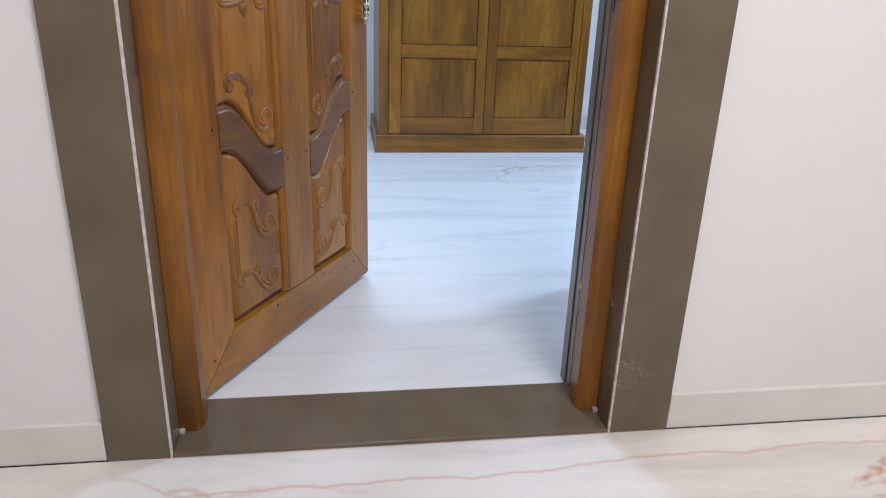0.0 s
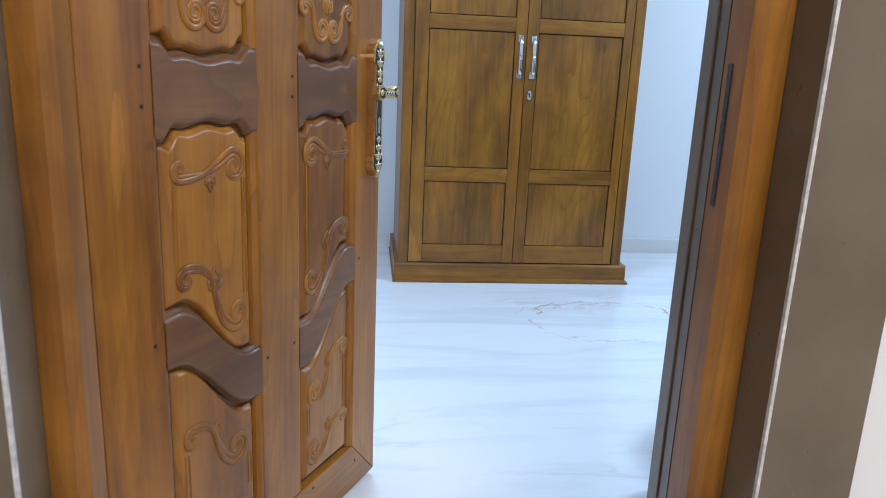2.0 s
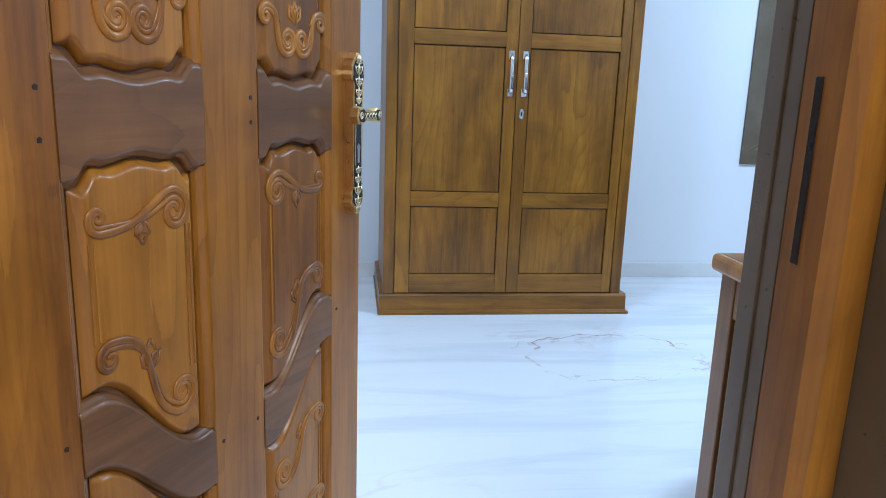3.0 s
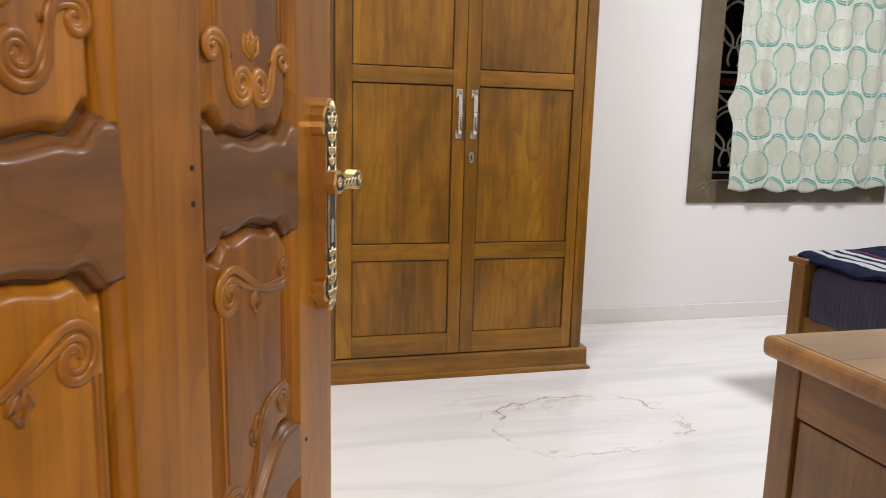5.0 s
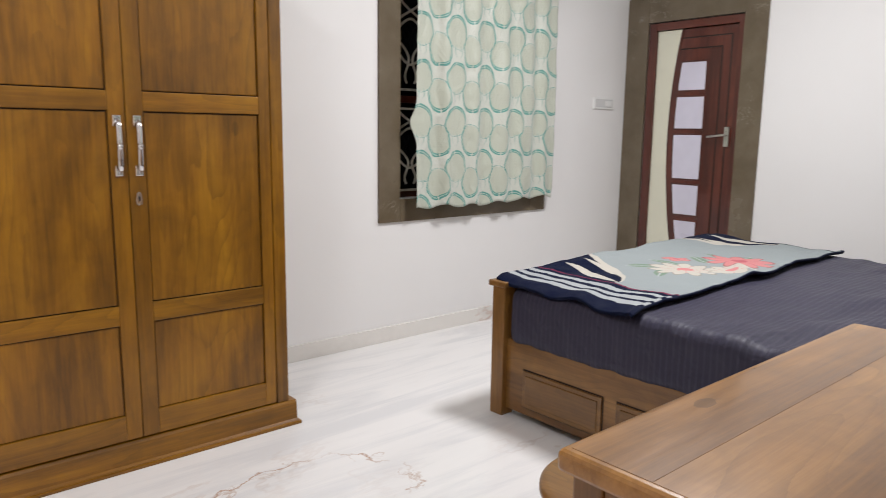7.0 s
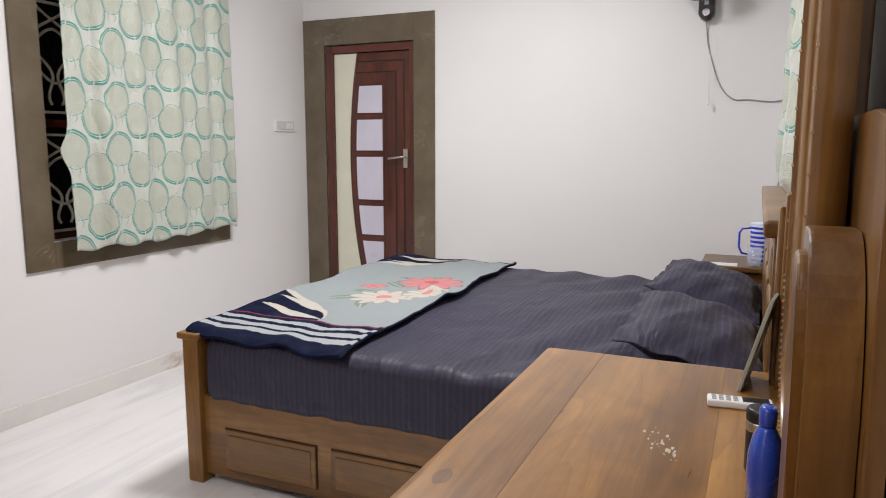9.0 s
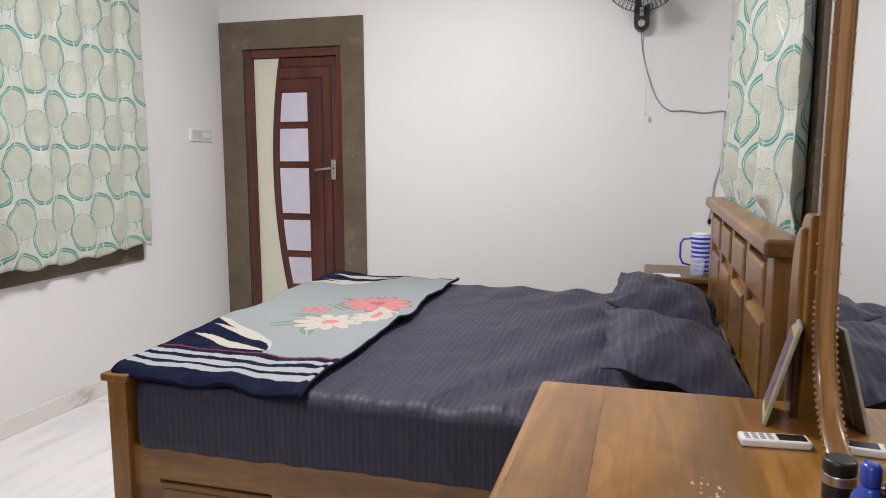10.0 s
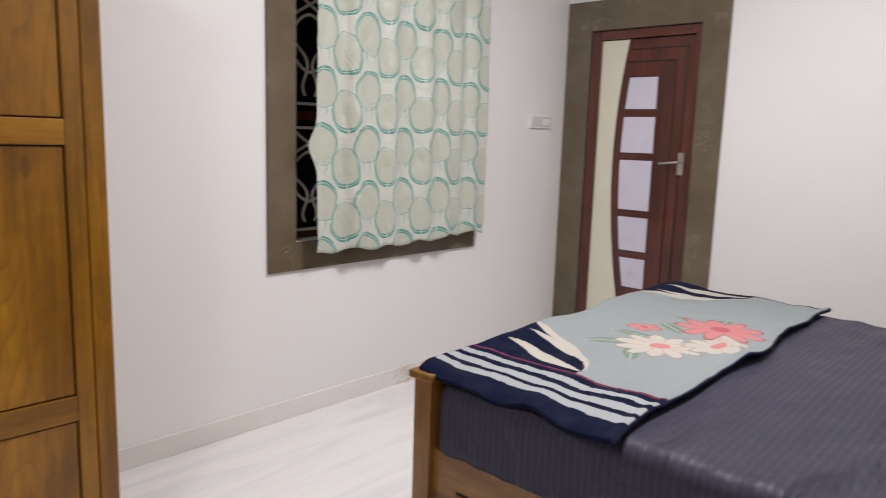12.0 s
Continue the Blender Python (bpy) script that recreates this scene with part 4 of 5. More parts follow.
part("insert", box(4.905, 5.115, NY - 0.014, NY - 0.010, 1.485, 1.547, 0.002), grey_white, sw)
for x in (5.03, 5.06, 5.09):
    part("rocker", box(x - 0.012, x + 0.012, NY - 0.018, NY - 0.012, 1.493, 1.535, 0.003), white_plastic, sw)

# ---------------------------------------------------------------- bed
bed = thing("bed", "wide teak bed with panelled sides and a tall headboard", "bed")
BX0, BX1, FB0, FB1 = 2.655, 4.66, 2.375, 2.450


def panelled(name, x, y0, y1, z0, z1, out):
    """A raised field on a side rail, facing out along x."""
    p = part(name, box(min(x, x + out * 0.002), max(x, x + out * 0.002), y0, y1, z0, z1, 0), groove, bed)
    part("field", box(min(x, x + out * 0.011), max(x, x + out * 0.011), y0 + 0.005, y1 - 0.005, z0 + 0.005, z1 - 0.005, 0.007, 3), panel_wood, p)
    part("field", box(min(x, x + out * 0.015), max(x, x + out * 0.015), y0 + 0.024, y1 - 0.024, z0 + 0.024, z1 - 0.024, 0.004, 2), panel_wood, p)
    return p


part("footboard", box(BX0 + 0.03, BX1 - 0.03, FB0 + 0.012, FB1 - 0.012, 0.06, 0.60, 0.004), bed_x, bed)
for x0, x1 in ((BX0, BX0 + 0.075), (BX1 - 0.075, BX1)):
    part("foot_post", box(x0, x1, FB0, FB1, 0, 0.602, 0.006), bed_z, bed)
part("foot_cap", box(BX0 - 0.014, BX1 + 0.014, FB0 - 0.014, FB1 + 0.016, 0.600, 0.627, 0.008, 3), bed_x, bed)
for x0, x1, out in ((2.682, 2.712, -1), (BX1 - 0.06, BX1 - 0.03, 1)):
    part("side_rail", box(x0, x1, 0.36, FB0 + 0.01, 0.035, 0.366, 0.005), bed_y, bed)
    xo = x0 if out < 0 else x1
    for y0, y1 in ((1.836, 2.272), (1.335, 1.775), (0.84, 1.275), (0.42, 0.78)):
        panelled("side_panel", xo, y0, y1, 0.070, 0.247, out)
HX0, HX1, HY0, HY1 = 2.70, 4.60, 0.280, 0.330
for x0, x1 in ((HX0, HX0 + 0.09), (HX1 - 0.09, HX1)):
    part("head_post", box(x0, x1, HY0, HY1, 0, 1.11, 0.006), bed_z, bed)
hb = part("headboard", box(HX0 + 0.08, HX1 - 0.08, HY0 + 0.004, HY1 - 0.022, 0.15, 1.11, 0.003), bed_x, bed)
part("head_cap", box(HX0 - 0.03, HX1 + 0.03, HY0 - 0.02, HY1 + 0.03, 1.108, 1.158, 0.018, 4), bed_x, bed)
cw = (HX1 - HX0 - 0.20) / 4
for i in range(4):
    x0, x1 = HX0 + 0.10 + i * cw, HX0 + 0.10 + (i + 1) * cw
    part("muntin", box(x0 - 0.03, x0 + 0.03, HY0 + 0.02, HY1 - 0.004, 0.30, 1.108, 0.004), bed_z, hb)
    for z0, z1 in ((0.94, 1.07), (0.66, 0.90), (0.40, 0.62)):
        part("head_panel", prism([(x0 + 0.05, z0), (x1 - 0.05, z0), (x1 - 0.05, z1), (x0 + 0.05, z1)], HY1 + 0.004, HY1 - 0.03, "xz", 0.016, 2), bed_x, hb)
part("slat_base", box(2.712, BX1 - 0.06, 0.33, FB0 + 0.01, 0.25, 0.30, 0.003), bed_y, bed)


def rumple(p):
    n = noise.noise((p.x * 2.2, p.y * 3.5, p.z * 2.0)) * 0.008 + noise.noise((p.x * 6 + 3, p.y * 13, p.z * 6)) * 0.0045
    top = max(0.0, min(1.0, (p.z - 0.5) / 0.1))
    pull = math.exp(-((p.y - 0.9 - 0.2 * math.sin(p.x * 3)) / 0.35) ** 2)
    n += 0.013 * top * pull * math.sin(p.x * 11 + p.y * 21 + 2.5 * noise.noise((p.x * 2, p.y * 2, 1))) + 0.005 * noise.noise((p.x * 4 + p.y * 9, p.y * 4 - p.x * 7, 3))
    side = 1 - top
    crown_ = 0.030 * ease(min(1.0, max(0.0, (p.x - 2.75) / 0.9)))
    return Vector((-side * n * 1.2 if p.x < 3 else 0, 0, n * top + (0.012 + crown_) * top))


mat_ = soft_box(2.672, BX1 - 0.05, 0.34, FB0 - 0.006, 0.335, 0.597, 0.055, 110, 110, 16, rumple)
tagged(part("mattress", mat_, sheet_mat), "mattress under a slate satin-striped sheet on the bed", "mattress")


def pillow(cx, cy, w, d, h, turn, seed):
    b = bmesh.new()
    nx, ny = 40, 30
    for side in (1, -1):
        g = []
        for j in range(ny + 1):
            row = []
            for i in range(nx + 1):
                u, v = 2 * i / nx - 1, 2 * j / ny - 1
                iu, iv = min(1.0, abs(u) / 0.93), min(1.0, abs(v) / 0.90)
                edge = (1 - iu ** 3.2) * (1 - iv ** 3.2)
                corner = (u * u * v * v)
                fan_ = math.sin(math.atan2(1 - abs(v), 1.02 - abs(u)) * 11 + seed) * corner * 0.010
                hgt = h * 0.5 * edge ** 0.62 + noise.noise((u * 2.2 + seed, v * 2.2, seed)) * 0.016 * edge + fan_ * min(1, edge * 6)
                hgt += 0.007 * edge * math.sin(u * 5 + v * 9 + seed + 2 * noise.noise((u * 2, v * 2, seed))) + 0.0025
                pin = 1 + 0.05 * corner
                wave_ = 0.006 * math.sin(u * 14 + v * 11 + seed) * max(abs(u), abs(v)) ** 6
                row.append(b.verts.new((u * w / 2 * pin, v * d / 2 * pin * (1 + 0.015 * math.sin(u * 8 + seed)), side * hgt + wave_)))
            g.append(row)
        for j in range(ny):
            for i in range(nx):
                q = (g[j][i], g[j][i + 1], g[j + 1][i + 1], g[j + 1][i])
                b.faces.new(q if side > 0 else q[::-1]).smooth = True
    rim = [e for e in b.edges if e.is_boundary]
    bmesh.ops.bridge_loops(b, edges=rim)
    ob = part("pillow", b, sheet_mat)
    ob.matrix_world = pose(cx, cy, 0.632 + h * 0.40, 14, 0, turn)
    return tagged(ob, "plump slate satin-striped pillow leaning by the headboard", "pillow", "pillows on the bed")


pillow(3.20, 0.55, 0.82, 0.47, 0.165, 2, 1.0)
pillow(4.10, 0.56, 0.80, 0.46, 0.165, -2, 4.0)

# fleece blanket folded across the foot of the bed
NAVY, PALE, GREY, ROSE, DEEP, LEAFG, CREAM, WINE = (0.003, 0.006, 0.024), (0.34, 0.36, 0.37), (0.255, 0.285, 0.290), (0.52, 0.20, 0.20), (0.42, 0.11, 0.13), (0.16, 0.23, 0.17), (0.45, 0.42, 0.37), (0.16, 0.03, 0.06)


def petals(x, y, cx, cy, r, n, turn):
    dx, dy = x - cx, y - cy
    d = math.hypot(dx, dy)
    a = math.atan2(dy, dx) + turn
    rim = r * (0.62 + 0.38 * abs(math.cos(a * n / 2)))
    return d, d < rim, d > rim * 0.93, abs(math.cos(a * n / 2)) < 0.10


def blanket_colour(u, v):
    """u across the bed from its near side, v from the middle of the bed to its foot."""
    wob = 0.010 * math.sin(v * 9) + 0.006 * math.sin(v * 23 + u * 8)
    if v < 0.009 or u > 1.93:
        return NAVY
    e = u + wob
    if e < 0.30:
        if e < 0.075:
            return NAVY
        return PALE if (0.088 < e < 0.132 or 0.158 < e < 0.203 or 0.235 < e < 0.268) else NAVY
    if e < 0.312:
        return WINE
    # navy corners at the foot, with pale blades
    for dx in (e - 0.312, 1.93 - u):
        q = v - 0.34
        if q > 0:
            reach = 0.36 * math.sqrt(min(1.0, q / 0.40)) + 0.02
            if 0 <= dx < reach:
                if dx > reach - 0.020 - 0.035 * math.sin(math.pi * min(1, q / 0.40)):
                    return CREAM
                for a0, b0, w0 in ((0.03, 0.30, 0.032), (0.14, 0.38, 0.026)):
                    if abs(dx - a0 - b0 * q) < w0 * math.sin(math.pi * min(1, q / 0.37)):
                        return CREAM
                return NAVY
    for cx, cy, r, n, turn, c1, c2 in ((1.16, 0.22, 0.185, 9, 0.3, ROSE, DEEP), (0.92, 0.15, 0.125, 9, 0.0, CREAM, ROSE), (0.78, 0.29, 0.165, 11, 0.5, CREAM, ROSE), (0.98, 0.47, 0.07, 5, 0.2, ROSE, DEEP)):
        d, inside, rim, crease = petals(u, v, cx, cy, r, n, turn)
        if inside:
            if d < r * 0.22 or (crease and d < r * 0.75):
                return c2
            return tuple(0.55 * q for q in c1) if rim else c1
    for cx, cy, a in ((0.64, 0.32, 0.4), (0.72, 0.44, 2.2), (1.05, 0.38, 0.9), (1.30, 0.24, 0.1), (1.22, 0.36, 1.0), (0.86, 0.44, 1.6)):
        dx, dy = u - cx, v - cy
        p, q = dx * math.cos(a) + dy * math.sin(a), -dx * math.sin(a) + dy * math.cos(a)
        if abs(p) < 0.10 and abs(q) < 0.030 * (1 - (p / 0.10) ** 2):
            return LEAFG if abs(q) > 0.004 else PALE
    return GREY


def blanket():
    nu, nv = 420, 150
    L, Wd = 1.94, 0.74
    vs, cols, fs = [], [], []
    for j in range(nv + 1):
        v = Wd * j / nv
        for i in range(nu + 1):
            u = L * i / nu
            x = 2.676 + u + 0.015 * math.sin(v * 7) - 0.055 * (1 - v / Wd) ** 2 * math.exp(-u * 8)
            y = 1.685 + v * (1.015) + 0.018 * math.sin(u * 5.0) + 0.010 * math.sin(u * 11)
            z = 0.628 + 0.010 * noise.noise((u * 4, v * 5, 2)) + 0.005 * noise.noise((u * 12, v * 14, 7))
            # a fold ridge and a hem lying over the footboard cap
            s = (u - 0.80) * 0.75 + (v - 0.12) * 0.66
            z += 0.024 * math.exp(-((u - 0.85 - v * 0.9) / 0.05) ** 2) * math.exp(-((v - 0.10) / 0.13) ** 2)
            z += 0.020 * max(0, min(1, (v - 0.55) / 0.12))
            z += 0.010 * math.sin(v * 26) * math.exp(-u * 5)
            edge = min(u, 0.06) / 0.06
            z -= 0.016 * (1 - edge) ** 2
            z += 0.012 * math.exp(-((v - 0.015) / 0.02) ** 2)
            z += 0.030 * ease(min(1.0, max(0.0, (x - 2.75) / 0.9)))
            vs.append((x, y, z))
            cols.append((*blanket_colour(u, v), 1.0))
    for j in range(nv):
        for i in range(nu):
            p = j * (nu + 1) + i
            fs.append((p, p + 1, p + nu + 2, p + nu + 1))
    me = bpy.data.meshes.new("blanket")
    me.from_pydata(vs, [], fs)
    att = me.color_attributes.new("print", "FLOAT_COLOR", "POINT")
    att.data.foreach_set("color", np.array(cols, dtype=np.float32).ravel())
    me.polygons.foreach_set("use_smooth", [True] * len(me.polygons))
    me.materials.append(fleece_mat)
    ob = new("blanket", me)
    mod = ob.modifiers.new("thickness", "SOLIDIFY")
    mod.thickness, mod.offset = 0.014, -1
    return tagged(ob, "grey-blue fleece blanket with flowers and navy striped ends", "blanket")


blanket()

# ---------------------------------------------------------------- dressing table
dt = thing("dressing_table", "teak dressing table with panelled sides", "dressing table")
TX0, TX1, TY0, TY1, TZ = 1.262, 2.505, SY + 0.016, 0.912, 0.785
top = part("tabletop", box(TX0, TX1, TY0, TY1, TZ - 0.042, TZ - 0.001, 0.016, 4), top_wood, dt)
for y0, y1 in ((TY0 + 0.004, 0.43), (0.4302, 0.745), (0.7452, TY1 - 0.018)):
    part("plank", box(TX0 + 0.018, TX1 - 0.018, y0, y1, TZ - 0.01, TZ, 0.0005, 1), top_wood, top)
for x in (TX0 + 0.02, TX1 - 0.02 - 0.40):
    ped0, ped1 = x, x + 0.40
    part("pedestal", box(ped0 + 0.012, ped1 - 0.012, TY0 + 0.02, TY1 - 0.06, 0.03, TZ - 0.043, 0.003), bed_z, dt)
    for px in (ped0, ped1 - 0.06):
        for py in (TY0 + 0.01, TY1 - 0.082):
            part("post", box(px, px + 0.06, py, py + 0.06, 0, TZ - 0.0425, 0.005), bed_z, dt)
    for z0, z1 in ((0.05, 0.26), (0.28, 0.49), (0.51, 0.72)):
        dr = part("drawer", box(ped0 + 0.066, ped1 - 0.066, TY1 - 0.062, TY1 - 0.045, z0, z1, 0.004), bed_x, dt)
        part("knob", tube([[((ped0 + ped1) / 2, TY1 - 0.046, (z0 + z1) / 2), ((ped0 + ped1) / 2, TY1 - 0.022, (z0 + z1) / 2)]], 0.012, 12), chrome, dr)
for xs, s in ((TX0 + 0.02, 1), (TX1 - 0.02, -1)):
    def side(n, y0, y1, z0, z1, d0, d1, mat, bev=0.003):
        p, q = sorted((xs + s * d0, xs + s * d1))
        return part(n, box(p, q, y0, y1, z0, z1, bev), mat, dt)
    side("side_rail", TY0 + 0.07, TY1 - 0.082, TZ - 0.135, TZ - 0.0425, 0.003, 0.02, bed_y)
    side("side_rail", TY0 + 0.07, TY1 - 0.082, 0.05, 0.14, 0.003, 0.02, bed_y)
    side("side_panel", TY0 + 0.075, TY1 - 0.087, 0.145, TZ - 0.140, 0.007, 0.02, bed_z)
part("apron", box(1.70, 2.06, TY1 - 0.09, TY1 - 0.065, TZ - 0.16, TZ - 0.0425, 0.004), bed_x, dt)

st = thing("stool", "small round teak stool pushed under the dressing table", "stool")
SXc, SYc = 1.803, 1.115
part("seat", lathe([(0.10, 0.416), (0.206, 0.416), (0.215, 0.422), (0.221, 0.434), (0.220, 0.446), (0.213, 0.453), (0.198, 0.456), (0.01, 0.456)], (SXc, SYc, 0), 56), bed_y, st)
part("seat_ring", lathe([(0.17, 0.359), (0.178, 0.359), (0.180, 0.364), (0.180, 0.417), (0.17, 0.417)], (SXc, SYc, 0), 40), bed_z, st)
for i in range(4):
    a = math.pi * (0.25 + 0.5 * i)
    lx, ly = SXc + 0.148 * math.cos(a), SYc + 0.148 * math.sin(a)
    part("leg", lathe([(0.015, 0), (0.018, 0.01), (0.022, 0.25), (0.024, 0.40)], (lx, ly, 0), 14), bed_z, st)

# mirror standing on the table
mr = thing("dresser_mirror", "tall teak-framed mirror with low wings on the dressing table", "mirror")
MCX, MHW, GY = 2.009, 0.229, 0.292


def mirror_line(n=26):
    """Inner edge of the mirror's frame: a rounded foot, gently bowed sides and an arched head, with the outward way at each point."""
    pts = [(MCX - MHW * math.cos(math.pi * i / n), 1.075 - 0.238 * math.sin(math.pi * i / n)) for i in range(n + 1)]
    pts += [(MCX + MHW + 0.012 * math.sin(math.pi * i / 12), 1.075 + (1.80 - 1.075) * i / 12) for i in range(1, 12)]
    pts += [(MCX + MHW * math.cos(math.pi * i / n), 1.80 + 0.15 * math.sin(math.pi * i / n)) for i in range(n + 1)]
    pts += [(MCX - MHW - 0.012 * math.sin(math.pi * i / 12), 1.80 - (1.80 - 1.075) * i / 12) for i in range(1, 12)]
    out_ = []
    for i, (x, z) in enumerate(pts):
        (x0, z0), (x1, z1) = pts[i - 1], pts[(i + 1) % len(pts)]
        d = math.hypot(x1 - x0, z1 - z0)
        out_.append((x, z, (z1 - z0) / d, -(x1 - x0) / d))
    return out_


def ring(section):
    """Sweep a section of (outward, y) pairs round the mirror's edge."""
    b = bmesh.new()
    loops = [[b.verts.new((x + o * nx, y, z + o * nz)) for o, y in section] for x, z, nx, nz in mirror_line()]
    for l0, l1 in zip(loops, loops[1:] + loops[:1]):
        for j in range(len(section)):
            q = (j + 1) % len(section)
            b.faces.new((l0[j], l0[q], l1[q], l1[j])).smooth = True
    bmesh.ops.recalc_face_normals(b, faces=b.faces)
    return b


part("frame", ring([(-0.004, GY - 0.004), (-0.002, GY + 0.002), (0.004, GY + 0.005), (0.030, GY + 0.011), (0.043, GY + 0.013), (0.047, GY + 0.0105), (0.047, GY - 0.03), (-0.004, GY - 0.03)]), mirror_wood, mr)
part("rim", ring([(0.0465, GY + 0.006), (0.048, GY + 0.019), (0.052, GY + 0.022), (0.056, GY + 0.019), (0.058, GY - 0.028), (0.0465, GY - 0.028)]), mirror_wood, mr, "notched outer rim")
b = bmesh.new()
line = mirror_line(60)
for x, z, nx, nz in line:
    box(x + 0.0515 * nx - 0.0028, x + 0.0515 * nx + 0.0028, GY + 0.018, GY + 0.0245, z + 0.0515 * nz - 0.0028, z + 0.0515 * nz + 0.0028, 0, bm=b)
tagged(part("beading", b, pale_brass, mr), "row of tiny pale notches", kind="stuff")
part("mirror_pane", prism([(x, z) for x, z, nx, nz in mirror_line()], GY, GY - 0.006, "xz"), mirror_glass, mr, "clear silvered mirror glass")
part("back_board", prism([(1.44, TZ), (2.50, TZ), (2.50, 1.30), (2.46, 1.39), (2.38, 1.40), (1.56, 1.40), (1.48, 1.39), (1.44, 1.30)], 0.256, 0.232, "xz", 0.004), mirror_wood, mr)
for px in (1.86, 2.158):
    part("back_post", box(px - 0.03, px + 0.03, 0.234, 0.2605, TZ, 1.90, 0.004), mirror_wood, mr)
part("stand_block", box(1.90, 2.118, 0.257, 0.308, TZ, TZ + 0.012, 0.003), mirror_wood, mr)


def wing(xi, xo):
    """A low side wing, tallest beside the mirror and rounded down towards its outer edge."""
    def outline(inset):
        d = 1 if xo > xi else -1
        w = abs(xo - xi)
        pts = [(xi + d * inset, TZ), (xi + d * inset, 1.247 - inset), (xi + d * w * 0.35, 1.249 - inset)]
        for i in range(1, 11):
            a = math.pi / 2 * i / 10
            pts.append((xi + d * (w * 0.35 + (w * 0.65 - inset) * math.sin(a)), 1.0 + (0.249 - inset) * math.cos(a)))
        return pts + [(xo - d * inset, TZ)]
    w_ = part("side_wing", prism(outline(0.0), 0.318, 0.258, "xz", 0.006, 3), mirror_wood, mr)
    part("wing_face", prism(outline(0.030), 0.330, 0.316, "xz", 0.008, 3), mirror_wood, w_)


wing(1.660, 1.465)
wing(2.350, 2.500)

# things on the table
ph_ = thing("remote_control", "small white remote control with a dark screen on the table", "remote control", at=pose(2.19, 0.40, TZ, 0, 0, 98))
part("body", box(-0.068, 0.068, -0.023, 0.023, 0.0, 0.017, 0.006, 3), white_plastic, ph_)
part("screen", box(-0.060, -0.005, -0.016, 0.016, 0.0165, 0.0178, 0), black_plastic, ph_)
for i in range(4):
    for j in range(3):
        part("key", box(0.004 + i * 0.015, 0.014 + i * 0.015, -0.016 + j * 0.0115, -0.007 + j * 0.0115, 0.0165, 0.0185, 0.001, 1), grey_plastic, ph_)
ph_.matrix_world = pose(2.203, 0.390, TZ, 0, 0, 95.6)
pic = thing("picture_frame", "small picture in a gilt border leaning on the mirror", "picture frame", at=pose(2.375, 0.385, TZ + 0.001, -15, 0, 172))
part("rim", box(-0.070, 0.070, -0.004, 0.004, 0, 0.235, 0.002), grey_green, pic)
part("border", box(-0.062, 0.062, -0.0055, -0.003, 0.014, 0.221, 0), gold_paint, pic)
part("print", box(-0.050, 0.050, -0.0066, -0.005, 0.028, 0.207, 0), picture_print, pic, "dim violet print")
part("stay", box(-0.012, 0.012, 0.002, 0.008, 0.0, 0.14, 0.001), grey_green, pic)
bt = thing("oil_bottle", "glossy blue plastic bottle with a flip cap", "bottle")
part("body", lathe([(0.030, 0), (0.036, 0.006), (0.038, 0.05), (0.037, 0.085), (0.030, 0.112), (0.019, 0.128), (0.016, 0.134)], (1.745, 0.345, TZ), 36, 0.72), blue_plastic, bt)
part("cap", lathe([(0.016, 0), (0.017, 0.004), (0.017, 0.026), (0.013, 0.032), (0.004, 0.033)], (1.745, 0.345, TZ + 0.133), 28, 0.8), blue_plastic, bt)
jar = thing("cosmetic_jar", "dark jar with a black lid and pale band", "jar")
part("body", lathe([(0.021, 0), (0.024, 0.005), (0.024, 0.085), (0.021, 0.092)], (1.87, 0.352, TZ), 28), black_plastic, jar)
part("band", lathe([(0.0245, 0), (0.0248, 0.002), (0.0248, 0.014), (0.0245, 0.016)], (1.87, 0.352, TZ + 0.078), 28), steel, jar)
part("lid", lathe([(0.023, 0), (0.025, 0.003), (0.025, 0.02), (0.022, 0.024)], (1.87, 0.352, TZ + 0.094), 28), black_plastic, jar)
rnd = random.Random(5)
b = bmesh.new()
for i in range(34):
    t = rnd.random()
    cx, cy = 1.94 - 0.12 * (t - 0.4) + rnd.gauss(0, 0.014), 0.55 - 0.05 * t + rnd.gauss(0, 0.010)
    r = rnd.uniform(0.0012, 0.0048)
    a0 = rnd.uniform(0, 6.28)
    vs = [b.verts.new((cx + r * (1 + 0.5 * math.sin(3 * a + a0)) * math.cos(a) * 1.6, cy + r * 0.7 * math.sin(a), TZ + 0.0006 + 0.0001 * i / 46)) for a in (6.283 * k / 9 for k in range(9))]
    b.faces.new(vs)
tagged(part("spilt_powder", b, dust), "smear of pale powder spilt on the tabletop", "powder", kind="stuff")

# ---------------------------------------------------------------- bedside
ns = thing("bedside_table", "small teak bedside table beyond the bed", "bedside table")
part("tabletop", box(4.74, 5.21, SY + 0.016, 0.655, 0.672, 0.702, 0.008, 3), bed_x, ns)
part("body", box(4.77, 5.18, SY + 0.02, 0.62, 0.10, 0.673, 0.004), bed_z, ns)
part("drawer", box(4.80, 5.15, 0.62, 0.635, 0.45, 0.65, 0.004), bed_x, ns)
part("door", box(4.80, 5.15, 0.62, 0.635, 0.14, 0.43, 0.004), bed_z, ns)
for x in (4.77, 5.13):
    for y in (SY + 0.02, 0.57):
        part("leg", box(x, x + 0.05, y, y + 0.05, 0, 0.101, 0.003), bed_z, ns)
jg = thing("water_jug", "clear plastic jug with blue stripes and handle", "jug")
JX, JY, JZ = 4.93, 0.345, 0.702
part("body", lathe([(0.046, 0), (0.050, 0.006), (0.058, 0.20), (0.060, 0.222), (0.056, 0.226)], (JX, JY, JZ), 36), jug_clear, jg)
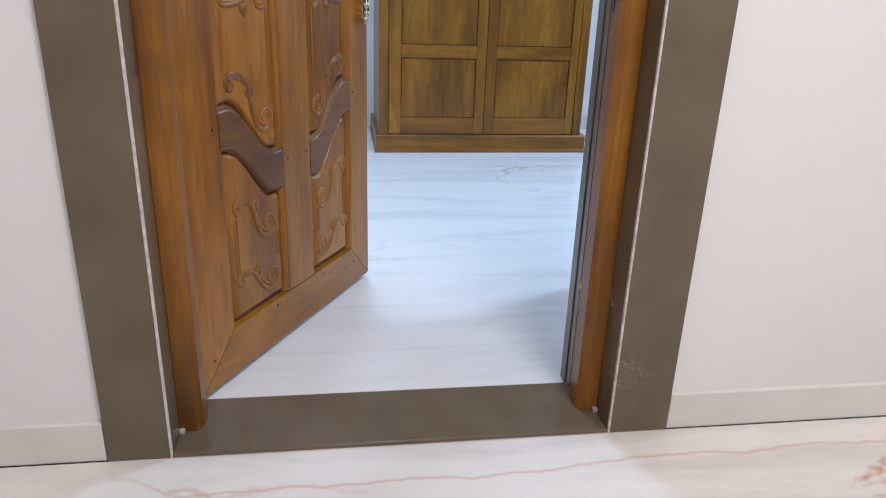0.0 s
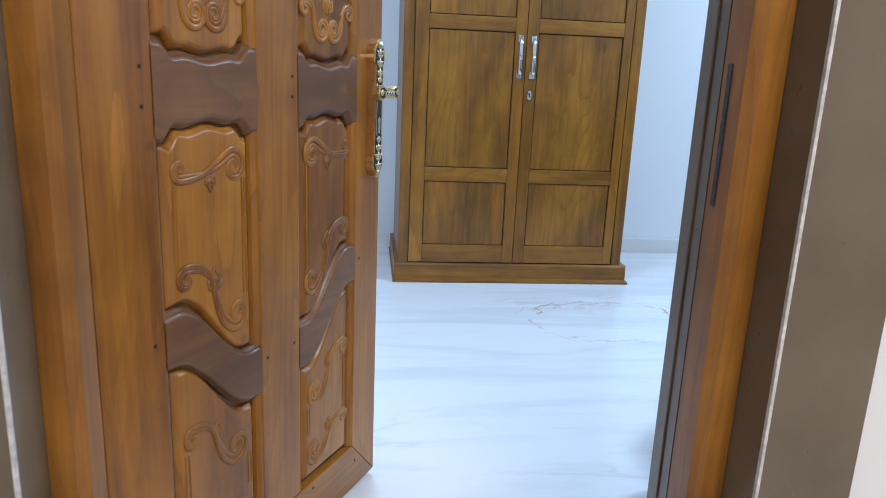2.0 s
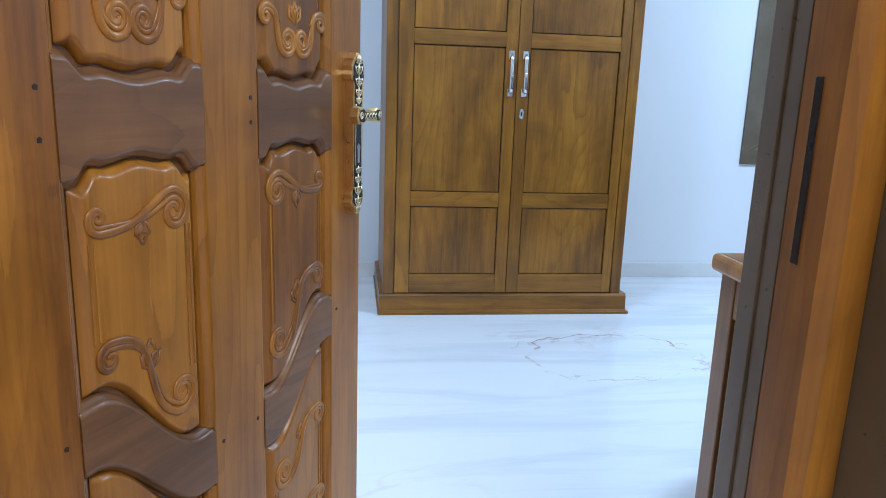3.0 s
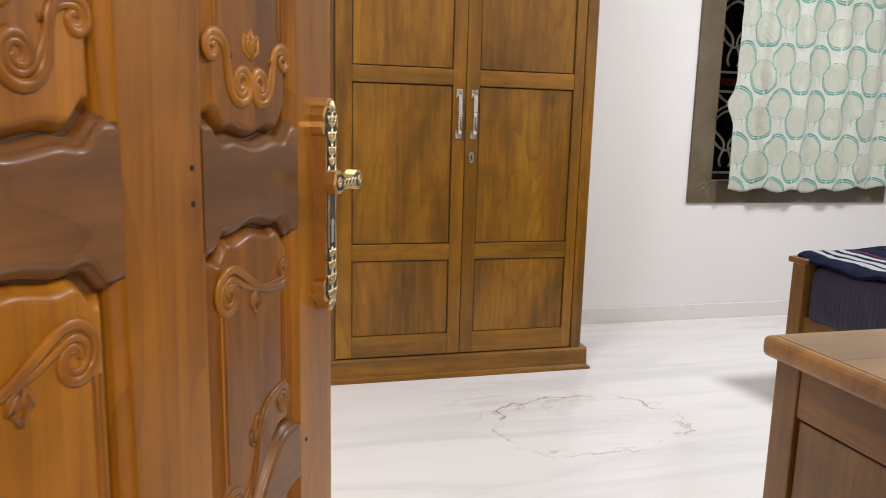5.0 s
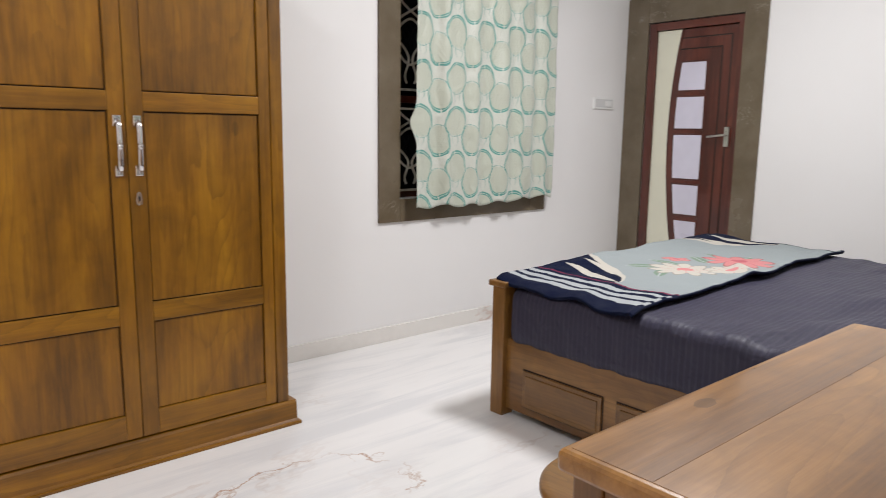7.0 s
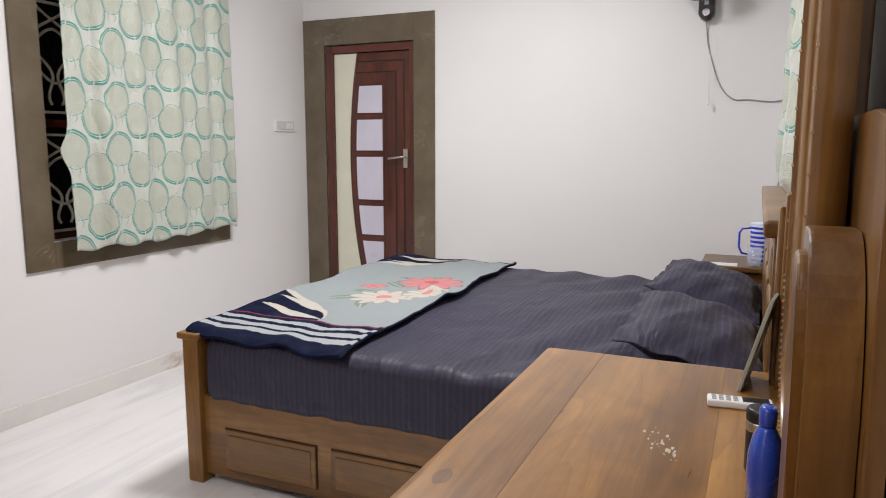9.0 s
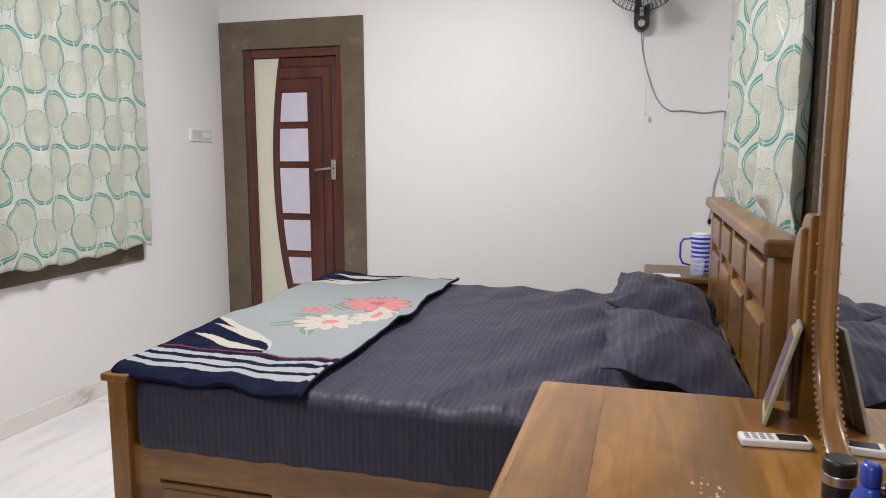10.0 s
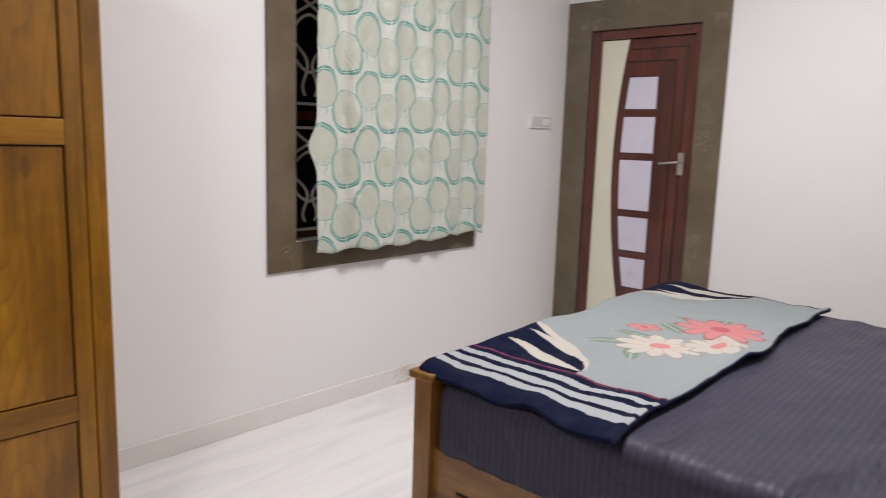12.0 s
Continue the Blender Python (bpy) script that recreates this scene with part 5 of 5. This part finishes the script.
for i in range(8):
    z = 0.016 + i * 0.026
    r = 0.0512 + 0.0085 * z / 0.22
    part("stripe", lathe([(r, z), (r + 0.0012, z + 0.002), (r + 0.0015, z + 0.011), (r + 0.0005, z + 0.013)], (JX, JY, JZ), 36), jug_blue, jg)
part("lid", lathe([(0.060, 0), (0.061, 0.004), (0.059, 0.010), (0.02, 0.016)], (JX, JY, JZ + 0.222), 36), jug_clear, jg)
part("spout", prism([(JY - 0.052, 0.885), (JY - 0.09, 0.925), (JY - 0.052, 0.928)], JX - 0.02, JX + 0.02, "yz"), jug_blue, jg)
part("handle", tube([[(JX, JY + 0.056, JZ + 0.20), (JX, JY + 0.10, JZ + 0.195), (JX, JY + 0.115, JZ + 0.17), (JX, JY + 0.115, JZ + 0.09), (JX, JY + 0.10, JZ + 0.055), (JX, JY + 0.051, JZ + 0.045)]], 0.006, 8), jug_blue, jg)
tagged(part("drinking_glass", lathe([(0.030, 0), (0.034, 0.003), (0.040, 0.105), (0.0385, 0.105), (0.033, 0.008), (0.004, 0.007)], (4.80, 0.375, 0.702), 28), clear_glass), "clear drinking glass on the bedside table", "glass")
tagged(part("paper_sheet", box(4.76, 4.86, 0.46, 0.60, 0.7022, 0.7052, 0.001), paper), "folded white paper lying on the bedside table", "paper")

# ---------------------------------------------------------------- wall fan
fan = thing("wall_fan", "black wall fan hanging on a bracket", "fan")
FYc, FZc, FXc = 0.722, 2.42, 5.06
pill = [(FYc + 0.045 * math.cos(a), (2.215 if math.sin(a) > 0 else 2.16) + (0.12 if math.sin(a) > 0 else 0) + 0.045 * math.sin(a)) for a in (6.2832 * i / 28 for i in range(28))]
mount = part("mount", prism(pill, 5.225, EX, "yz", 0.008, 3), black_plastic, fan)
part("knob", tube([[(5.228, FYc, 2.155), (5.205, FYc, 2.155)]], 0.021, 18), chrome, mount, "round silver speed knob")
part("slot", box(5.2225, 5.226, FYc - 0.012, FYc + 0.012, 2.20, 2.25, 0.002), grey_plastic, mount)
part("neck", tube([[(5.235, FYc, 2.31), (5.19, FYc, 2.38), (5.15, FYc, FZc)]], 0.022, 12), black_plastic, fan)
part("motor", tube([[(5.20, FYc, FZc), (5.17, FYc, FZc), (5.12, FYc, FZc), (5.09, FYc, FZc)]], 0.065, 22), black_plastic, fan)
cage = []
R = 0.225
for x, r in ((5.02, R * 0.75), (5.05, R), (5.085, R), (5.11, R * 0.75), (5.0, R * 0.4)):
    cage.append([(x, FYc + r * math.cos(a), FZc + r * math.sin(a)) for a in (6.2832 * i / 40 for i in range(41))])
for i in range(54):
    a = 6.2832 * i / 54
    c, s = math.cos(a), math.sin(a)
    cage.append([(x, FYc + r * c, FZc + r * s) for x, r in ((4.99, 0.05), (5.0, R * 0.4), (5.02, R * 0.75), (5.05, R), (5.085, R), (5.11, R * 0.75), (5.125, 0.06))])
part("cage", tube(cage, 0.0016, 4), black_plastic, fan, "black wire guard")
for k in range(3):
    a = 2.094 * k + 0.3
    pts = []
    for r, da in ((0.03, -0.25), (0.12, -0.5), (0.19, -0.45), (0.20, 0.2), (0.12, 0.35), (0.03, 0.3)):
        pts.append((FYc + r * math.cos(a + da), FZc + r * math.sin(a + da)))
    bl = part("blade", prism(pts, 5.055, 5.062, "yz"), grey_plastic, fan)
part("pull_cord", tube([[(5.24, FYc - 0.035, 2.13), (5.24, FYc - 0.037, 1.64)]], 0.0012, 5), white_plastic, fan)
part("cord_end", lathe([(0.004, 0), (0.007, 0.004), (0.006, 0.028), (0.002, 0.032)], (5.24, FYc - 0.037, 1.61), 10), white_plastic, fan)


def smooth_path(pts, n=8):
    """Catmull-Rom through the points."""
    P = [Vector(p) for p in pts]
    P = [2 * P[0] - P[1]] + P + [2 * P[-1] - P[-2]]
    out_ = []
    for i in range(1, len(P) - 2):
        for k in range(n):
            t = k / n
            out_.append(0.5 * ((2 * P[i]) + (P[i + 1] - P[i - 1]) * t + (2 * P[i - 1] - 5 * P[i] + 4 * P[i + 1] - P[i + 2]) * t * t + (3 * P[i] - P[i - 1] - 3 * P[i + 1] + P[i + 2]) * t ** 3))
    return out_ + [P[-2]]


cx_ = EX - 0.006
wire = smooth_path([(cx_ - 0.02, FYc, 2.12), (cx_, FYc - 0.012, 2.00), (cx_, FYc - 0.045, 1.87), (cx_, 0.62, 1.72), (cx_, 0.545, 1.645), (cx_, 0.46, 1.640), (cx_, 0.34, 1.625), (cx_, 0.235, 1.633), (cx_, 0.222, 1.60), (cx_, 0.226, 1.42), (cx_, 0.235, 1.30), (cx_, 0.262, 1.20), (cx_, 0.275, 1.05), (cx_, 0.29, 0.97)])
tagged(part("fan_cable", tube([wire], 0.0042, 6), cable_grey), "loose grey fan cable drooping along the wall", "cable")
plug = thing("cable_plug", "small black plug at the end of the loose cable", "plug")
part("body", box(cx_ - 0.012, cx_ + 0.004, 0.272, 0.292, 0.955, 0.985, 0.004), black_plastic, plug)
part("pin", tube([[(cx_ - 0.004, 0.282, 0.956), (cx_ - 0.004, 0.278, 0.940)]], 0.002, 6), brass, plug)
